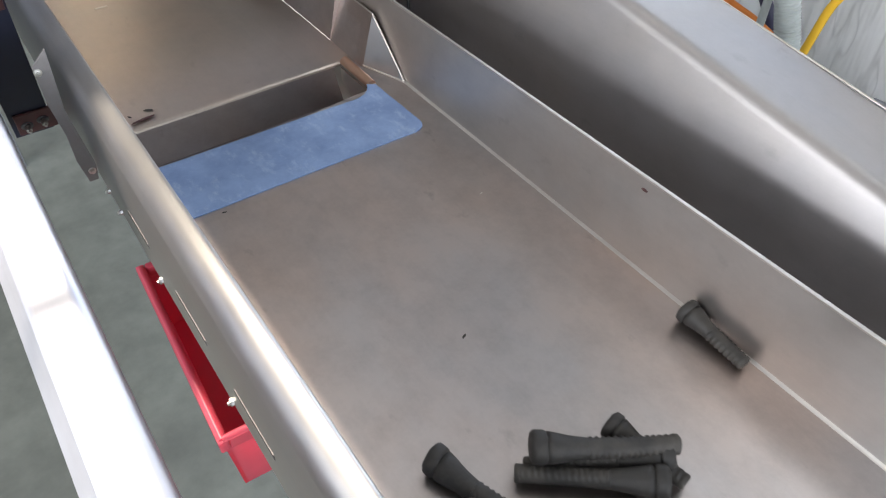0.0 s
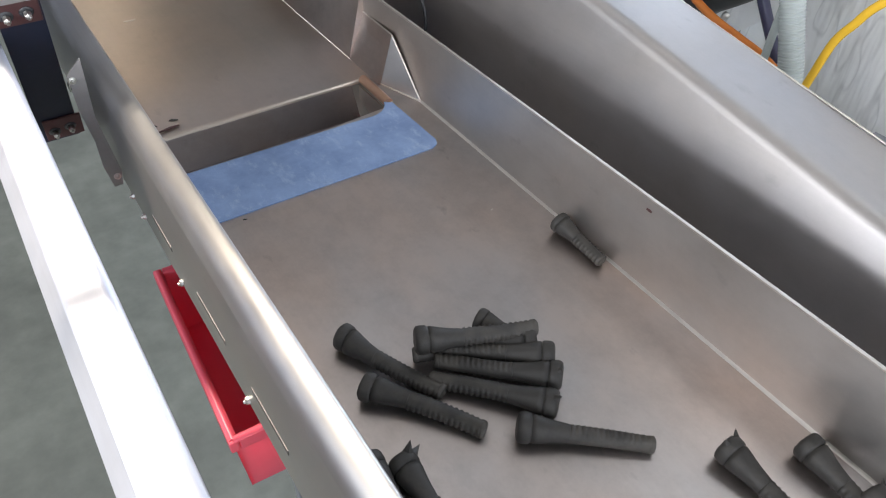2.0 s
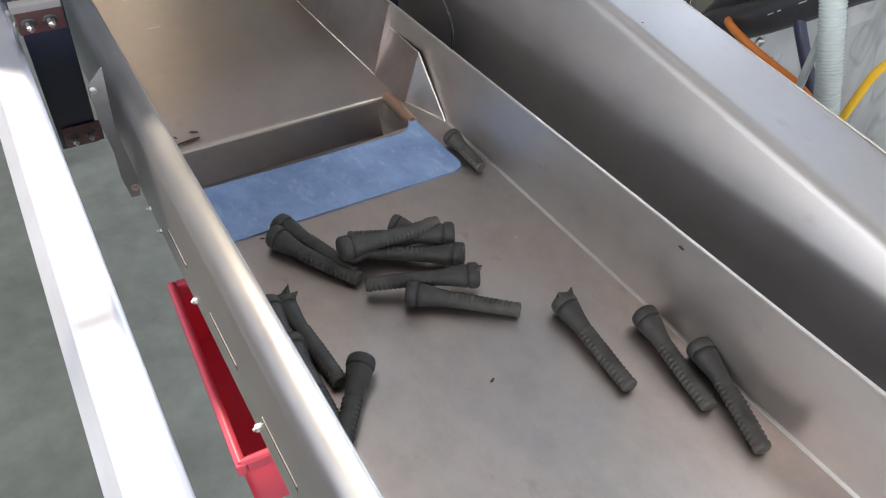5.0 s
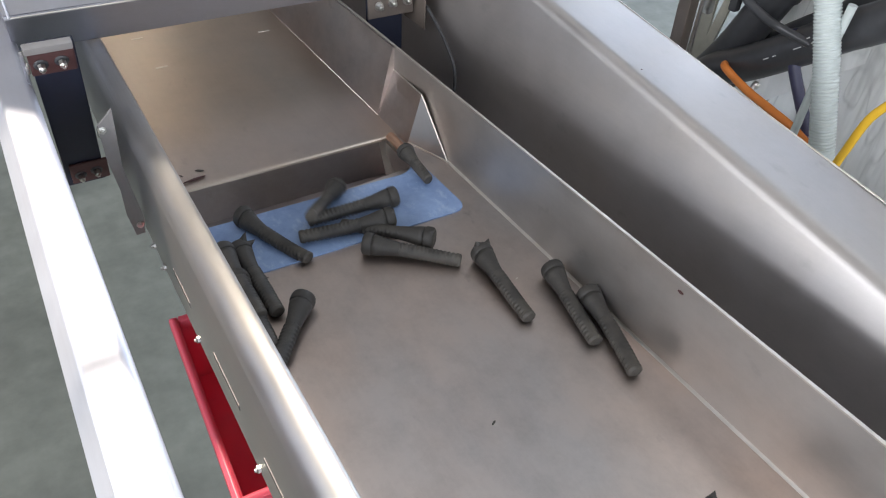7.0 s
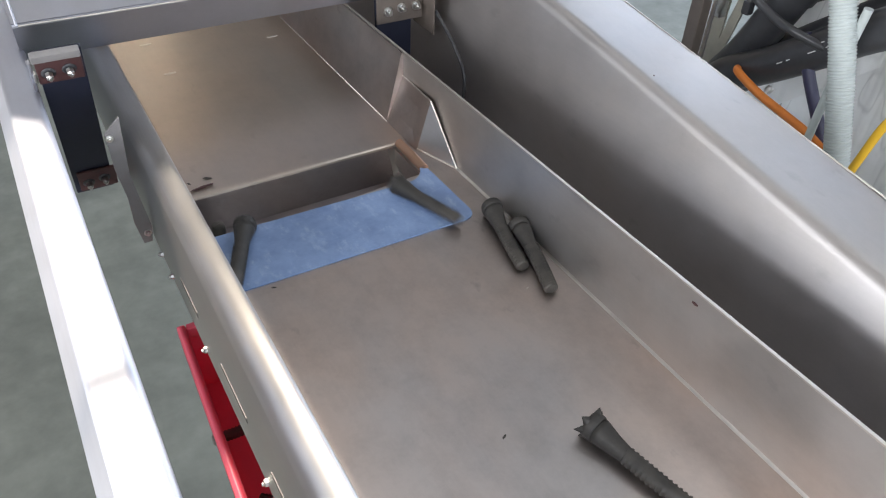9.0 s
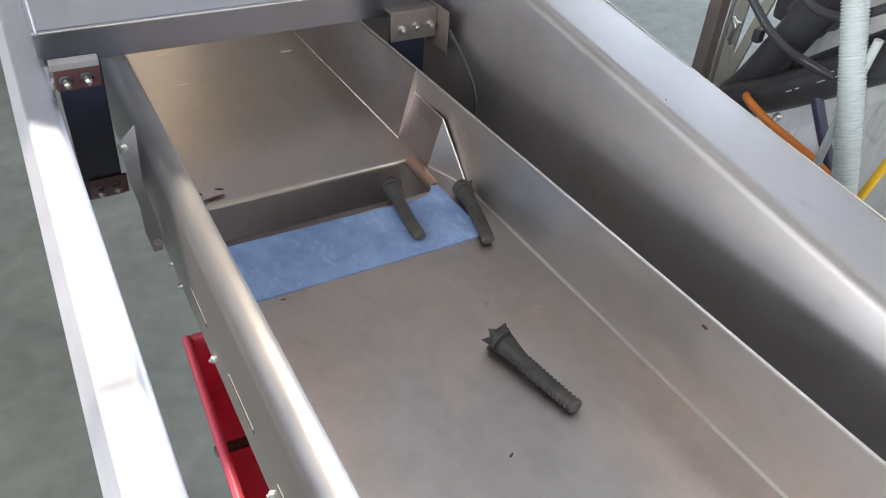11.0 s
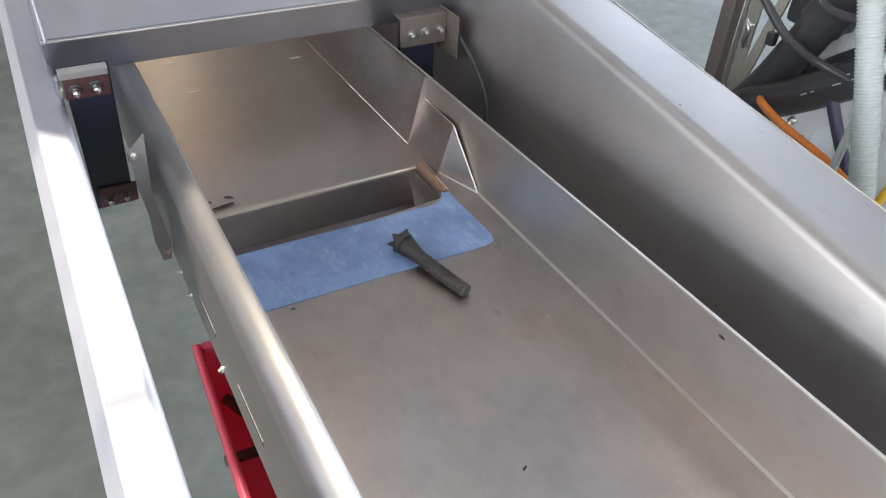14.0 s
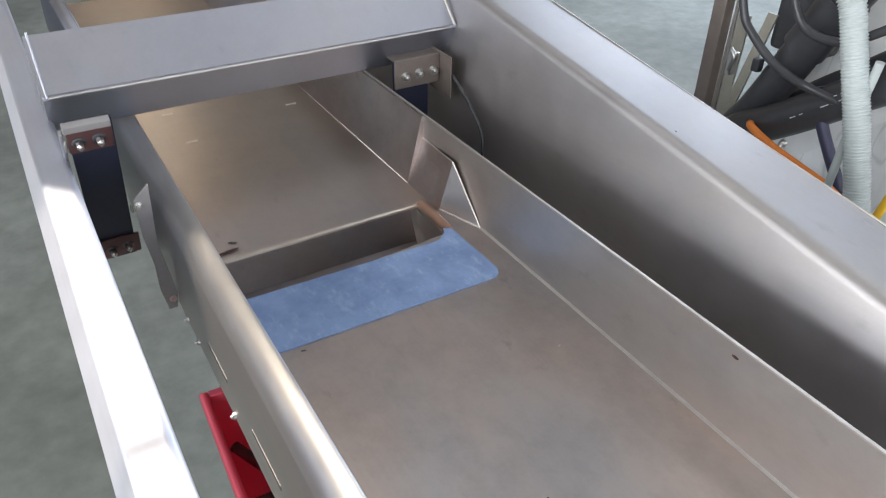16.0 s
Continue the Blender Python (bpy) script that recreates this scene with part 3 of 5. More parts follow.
# ---- red crate ----
def build_crate():
    cr = thing("crate", "red plastic crate under the conveyor", "crate", (0.103, 1.016, 0.560))
    cr.rotation_euler = (0, 0, radians(-2.5))
    x0, x1, y0, y1, z0, z1, t = -0.1085, 0.14, -0.132, 0.143, 0.0, 0.100, 0.004
    inset = 0.008
    def panel(a, b, c, d, off):
        return solid_poly([a, b, c, d], off)
    part("wall", panel((x0, y0, z1), (x0, y1, z1), (x0 + inset, y1 - inset, z0), (x0 + inset, y0 + inset, z0), (t, 0, 0)), RED, cr)
    part("wall", panel((x1, y0, z1), (x1, y1, z1), (x1 - inset, y1 - inset, z0), (x1 - inset, y0 + inset, z0), (-t, 0, 0)), RED, cr)
    part("wall", panel((x0, y0, z1), (x1, y0, z1), (x1 - inset, y0 + inset, z0), (x0 + inset, y0 + inset, z0), (0, t, 0)), RED, cr)
    part("wall", panel((x0, y1, z1), (x1, y1, z1), (x1 - inset, y1 - inset, z0), (x0 + inset, y1 - inset, z0), (0, -t, 0)), RED, cr)
    part("base", box((x0 + inset, y0 + inset, z0), (x1 - inset, y1 - inset, z0 + t)), RED, cr)
    for n, lo, hi in (("rim", (x0 - 0.004, y0 - 0.004, z1 - 0.014), (x0 + 0.006, y1 + 0.004, z1 + 0.002)), ("rim", (x0 + 0.0065, y0 - 0.004, z1 - 0.014), (x1, y0 + 0.006, z1 + 0.002)),
                      ("rim", (x0 + 0.0065, y1 - 0.006, z1 - 0.014), (x1, y1 + 0.004, z1 + 0.002))):
        part(n, box(lo, hi, 0.002), RED, cr)
    for a, b in (((x0 + 0.001, y0, z1), (x0 + 0.001, y1, z1)), ((x0 + 0.001, y0 + 0.001, z1), (x1, y0 + 0.001, z1))):
        part("rim_bead", tube([a, [(p + q) / 2 for p, q in zip(a, b)], b], 0.0044, 16), RED, cr, "rounded glossy rim")
    stand = thing("crate_stand", "grey steel stand under the red crate", "stand")
    part("top", box((0.07, 0.96, 0.523), (0.24, 1.14, 0.5595), 0.002), STEEL_FRAME, stand)
    for x in (0.10, 0.21):
        for y in (0.98, 1.11):
            part("leg", box((x, y, 0), (x + 0.02, y + 0.02, 0.5225), 0.002), STEEL_FRAME, stand)


build_crate()


# ---- neighbouring machine beyond the side cheek ----
def build_neighbour():
    mc = thing("neighbour_machine", "open steel machine frame with grey sheet panels", "machine")
    part("post", box((0.796, 1.178, 0.0), (0.815, 1.200, 1.45), 0.002), POST, mc, "brown-grey steel post")
    part("post_edge", box((0.8155, 1.172, 0.0), (0.8195, 1.177, 1.45), 0.001), STEEL_EDGE, mc, "bright edge strip")
    part("panel", box((1.0, 0.20, 0.30), (1.012, 1.135, 1.20), 0.003), SHEET, mc, "grey film-covered sheet panel")
    part("panel_lip", box((0.97, 0.20, 0.675), (0.999, 0.86, 0.69), 0.002), STEEL_FRAME, mc)
    part("panel", solid_poly([(0.93, 1.17, 0.70), (0.99, 1.00, 0.86), (0.99, 1.00, 1.15), (0.93, 1.17, 0.98)], (0.004, 0.004, 0)), SHEET, mc)
    part("strut", solid_poly([(0.88, 1.152, 0.985), (0.88, 1.168, 0.985), (0.88, 1.208, 0.81), (0.88, 1.192, 0.81)], (0.004, 0, 0)), BEIGE, mc, "beige flat strut")
    part("strut", solid_poly([(0.885, 1.20, 0.97), (0.885, 1.23, 0.97), (0.885, 1.235, 0.80), (0.885, 1.205, 0.80)], (0.004, 0, 0)), BEIGE, mc, "beige flat strut")
    part("gearbox", box((0.90, 1.09, 0.93), (0.96, 1.17, 1.04), 0.01), HOSE, mc, "black housing")
    part("clamp", box((0.845, 1.183, 0.890), (0.860, 1.198, 0.925), 0.003), BOLT, mc, "bright steel clamp")
    part("clamp", tube([(0.843, 1.19, 0.932), (0.843, 1.18, 0.92), (0.843, 1.186, 0.90)], 0.004, 8), BOLT, mc)
    part("clamp", box((0.845, 1.137, 0.91), (0.858, 1.150, 0.93), 0.003), HOSE, mc)
    part("fitting", turned([(0, 0.004), (0.008, 0.004), (0.009, 0.0062), (0.015, 0.0062)], 6, None, pose(0.828, 1.060, 0.826, 0, -30, 0)), BOLT, mc, "bright pipe fitting")
    return mc


build_neighbour()


def line_thing(name, label, category, pts, r, mat, **kw):
    return tagged(link(name, tube(pts, r, **kw), mat), label, category)


line_thing("conduit", "grey corrugated flexible conduit hanging on the machine", "conduit",
           [(0.78, 1.05, 1.20), (0.78, 1.002, 1.08), (0.78, 0.985, 1.046), (0.78, 0.962, 0.988), (0.78, 0.937, 0.926), (0.78, 0.913, 0.86), (0.78, 0.894, 0.805), (0.78, 0.86, 0.70)], 0.0152, CONDUIT, ridge=0.0011, pitch=0.0040, seg=18)
thick = line_thing("rubber_hose", "thick black rubber hose with small white print", "hose",
           [(0.845, 1.160, 0.800), (0.84, 1.132, 0.826), (0.84, 1.093, 0.850), (0.84, 1.051, 0.880), (0.84, 1.004, 0.917), (0.84, 0.963, 0.950), (0.84, 0.90, 1.0), (0.84, 0.82, 1.10)], 0.0260, HOSE, seg=20)
line_thing("rubber_hose", "thick black rubber hose running to the housing", "hose",
           [(0.875, 1.180, 0.790), (0.87, 1.141, 0.848), (0.87, 1.110, 0.913), (0.87, 1.085, 0.967), (0.87, 1.061, 1.013), (0.87, 1.0, 1.12)], 0.0270, HOSE, seg=20)
line_thing("rubber_hose", "thick black rubber hose behind the other hoses", "hose",
           [(0.905, 1.160, 0.795), (0.905, 1.105, 0.850), (0.905, 1.055, 0.895), (0.905, 1.000, 0.940), (0.905, 0.945, 0.990), (0.905, 0.880, 1.060)], 0.0270, HOSE, seg=18)
line_thing("air_hose", "dark blue and brown air hose on the machine", "hose",
           [(0.83, 1.03, 0.93), (0.83, 1.011, 0.89), (0.83, 0.990, 0.858), (0.83, 0.958, 0.814), (0.83, 0.92, 0.76)], 0.0082, NAVY)
line_thing("rod", "pale rod beside the conduit", "rod", [(0.79, 0.940, 1.0), (0.79, 0.948, 0.907), (0.79, 0.951, 0.828), (0.79, 0.953, 0.74)], 0.0055, CONDUIT)
line_thing("cable", "orange power cable along the machine frame", "cable",
           [(0.83, 1.112, 0.845), (0.802, 1.092, 0.853), (0.80, 1.049, 0.840), (0.80, 1.002, 0.831), (0.80, 0.958, 0.822), (0.80, 0.90, 0.80)], 0.0058, ORANGE)
line_thing("cable", "yellow power cable hanging before the panel", "cable",
           [(0.74, 0.862, 0.79), (0.74, 0.858, 0.837), (0.74, 0.853, 0.866), (0.74, 0.844, 0.909), (0.74, 0.830, 0.936), (0.74, 0.810, 0.968), (0.74, 0.75, 1.03)], 0.0050, YELLOW)
line_thing("cable", "black cable looping over the hoses", "cable",
           [(0.80, 1.17, 1.06), (0.80, 1.148, 1.0), (0.80, 1.126, 0.977), (0.80, 1.091, 0.954), (0.80, 1.053, 0.941), (0.80, 1.025, 0.937), (0.82, 0.99, 0.925)], 0.0058, HOSE)
line_thing("cable", "black cable looping over the hoses", "cable",
           [(0.80, 1.09, 1.06), (0.80, 1.070, 1.024), (0.80, 1.050, 1.006), (0.80, 1.019, 1.002), (0.80, 0.984, 1.011), (0.80, 0.93, 1.05)], 0.0058, HOSE)
line_thing("hose_sleeve", "black rubber sleeve round the thick hose", "hose sleeve", [(0.8725, 1.092, 0.957), (0.872, 1.072, 0.996), (0.871, 1.05, 1.035)], 0.0315, HOSE, seg=20)
for run, low, size in ((1.046, 0.0, 0.007), (1.034, 0.0, 0.004), (1.008, 0.0, 0.009), (0.996, 0.0, 0.006), (0.987, 0.0, 0.010), (1.000, 0.010, 0.008), (0.988, 0.010, 0.011)):
    a = Vector((0.8140, run, 0.9200 - (run - 0.999) * 0.80 + low))
    part("print_bar", tube([a, a + Vector((0, -size, size * 0.80))], 0.0008, 6), WHITE, thick, "white print")



# ---- crumbs and marks on the sheets ----
def crumb(name, label, x, y, z, mat, size, turn, wide=0.35):
    bm = bmesh.new()
    bmesh.ops.create_icosphere(bm, subdivisions=1, radius=1)
    for v in bm.verts:
        v.co = Vector((v.co.x * size * (1 + 0.5 * noise.noise(v.co * 3)), v.co.y * size * wide, v.co.z * size * 0.12))
    bm.transform(pose(x, y, z + size * 0.1, 0, 0, turn))
    return tagged(link(name, bm, mat), label, "debris")


crumb("metal_chip", "tiny bright metal chip on the tray floor", 0.2732, 0.8637, 0.8500, STEEL_EDGE, 0.0022, 20)
crumb("rubber_crumb", "dark rubber crumb on the tray floor", 0.0683, 1.1769, 0.8480, RUBBER, 0.0058, 150)
crumb("rubber_smear", "thin dark rubber smear along the slot lip", 0.0600, 1.1610, 0.8480, REDPAD, 0.0150, 8, 0.045)
crumb("rubber_crumb", "dark rubber crumb on the tray floor", 0.0482, 1.1751, 0.8480, RUBBER, 0.0035, 114)
crumb("rubber_crumb", "dark rubber crumb on the tray floor", 0.0690, 0.9737, 0.8500, RUBBER, 0.0028, 161)
crumb("rubber_crumb", "dark rubber crumb on the tray floor", 0.1609, 0.7361, 0.8500, RUBBER, 0.0030, 208)

def scuff(label, x, y, z, size):
    """A small dark mark on an upright sheet."""
    bm = bmesh.new()
    bmesh.ops.create_icosphere(bm, subdivisions=1, radius=1)
    for v in bm.verts:
        v.co = Vector((x + v.co.x * 0.0003, y + v.co.y * size, z + v.co.z * size * 0.45 * (1 + 0.5 * noise.noise(v.co * 3))))
    return tagged(link("scuff_mark", bm, REDPAD), label, "scuff mark")


scuff("small dark scuff on the tray side wall", 0.3217, 0.7250, 0.9240, 0.0035)
scuff("small dark speck on the conveyor cheek", 0.4554, 0.9350, 0.9920, 0.0014)


# ---- rubber fingers ----
HEAD_R, TAIL_R = 0.0111, 0.0066


def finger_profile(short):
    """Head and shank as (x, radius); tail as (x, core radius, rib height)."""
    L, k = (0.060, 0.9) if short else (0.0955, 1.0)
    head = [(0.0, 0.0062), (0.0005, 0.0090), (0.0018, 0.0106), (0.0040, 0.0111), (0.0082, 0.0111), (0.0095, 0.0105), (0.0099, 0.0096)]
    neck = [(0.0099, 0.0094), (0.0108, 0.0094), (0.0111, 0.0103), (0.0150, 0.0098), (0.0210, 0.0086), (0.0270, 0.0076), (0.0330, 0.0070), (0.0365, 0.0065)]
    if short:
        neck = [(x * 0.75, r) for x, r in neck]
        head = [(x * 0.75, r) for x, r in head]
    tail = []
    x = neck[-1][0] + 0.0001
    while x < L - 0.005:
        core = 0.0067 - 0.0009 * x / L
        tail += [(x, core, 0.0), (x + 0.0006, core, 0.0007), (x + 0.0020, core, 0.0011), (x + 0.0027, core, 0.0002)]
        x += 0.0041
    tail += [(L - 0.0040, 0.0058, 0.0), (L - 0.0034, 0.0060, 0.0007), (L - 0.0010, 0.0060, 0.0006), (L, 0.0050, 0.0)]
    return L, [(a, r * k) for a, r in head], [(a, r * k) for a, r in neck], [(a, r * k, h) for a, r, h in tail]


def ribbed(profile, seg, spin):
    """A turned tail whose ribs fade out along two smooth moulded flats."""
    bm = bmesh.new()
    rings = []
    for x, core, rib in profile:
        ring = []
        for q in range(seg):
            a = 2 * math.pi * q / seg
            r = core + rib * min(1.0, max(0.0, (abs(math.sin(a)) - 0.66) / 0.2)) + 0.0002 * math.sin(3 * a + 90 * x)
            ring.append(bm.verts.new(spin @ Vector((x, r * math.cos(a), r * math.sin(a)))))
        rings.append(ring)
    for p, q in zip(rings, rings[1:]):
        for i in range(seg):
            bm.faces.new((p[i], p[(i + 1) % seg], q[(i + 1) % seg], q[i])).smooth = True
    for cap in (bm.faces.new(rings[0][::-1]), bm.faces.new(rings[-1])):
        for e in cap.edges:
            e.smooth = False
    bmesh.ops.recalc_face_normals(bm, faces=bm.faces)
    return bm


def bent(bm, L, bend, tilt):
    """Bends a finger sideways and lays it so that head and tail both touch the ground."""
    for v in bm.verts:
        u = v.co.x / L
        v.co.y += bend * 4 * (u - 0.5) ** 2
        v.co.x -= L / 2
        v.co = Matrix.Rotation(tilt, 3, "Y") @ v.co
        v.co.z += (HEAD_R + TAIL_R) / 2
    return bm


def build_finger(bend=0.0, short=False, flaps=0, ribs_up=False, seed=1):
    rnd = random.Random(seed)
    L, head, neck, tail = finger_profile(short)
    label = "short broken black rubber plucking finger" if short else ("black ribbed rubber finger with a torn head" if flaps else "black ribbed rubber plucking finger")
    fg = thing("rubber_finger", label, "rubber finger", group="rubber fingers on the tray")
    tilt = math.asin((HEAD_R - TAIL_R) / (L * 0.9))
    spin = Matrix.Rotation((0 if ribs_up else math.pi / 2) + rnd.uniform(-0.2, 0.2), 4, "X")
    hb = turned(head, 26, None, spin)
    for v in hb.verts:
        v.co.x += 0.0004 * noise.noise(v.co * 260 + Vector((seed, 0, 0)))
    head_part = part("head", bent(hb, L, bend, tilt), RUBBER, fg)
    petals = {0: 0, 1: 1, 2: 2, 3: 6, 4: 2}[flaps]
    for k in range(petals):
        a = 6.283 * k / petals + rnd.uniform(-0.2, 0.2) if petals == 6 else (0.1 + 0.9 * k if flaps == 4 else rnd.uniform(0.3, 2.8))
        fb = bmesh.new()
        r0, r1 = 0.0100, rnd.uniform(0.0165, 0.0185) if flaps == 4 else rnd.uniform(0.0130, 0.0152)
        tip = fb.verts.new((rnd.uniform(-0.003, 0.002), r1 * math.cos(a), r1 * math.sin(a)))
        low = [fb.verts.new((x, r0 * math.cos(a + d), r0 * math.sin(a + d))) for x, d in ((0.0008, -0.36), (0.0008, 0.36), (0.0062, 0.25), (0.0062, -0.25))]
        for i in range(4):
            fb.faces.new((low[i], low[(i + 1) % 4], tip))
        fb.faces.new(low[::-1])
        bmesh.ops.recalc_face_normals(fb, faces=fb.faces)
        part("torn_flap", bent(fb, L, bend, tilt), RUBBER, head_part)
    part("shank", bent(turned(neck, 22, None, spin), L, bend, tilt), RUBBER, fg)
    part("ribbed_tail", bent(ribbed(tail, 28, spin), L, bend, tilt), RUBBER, fg)
    return fg


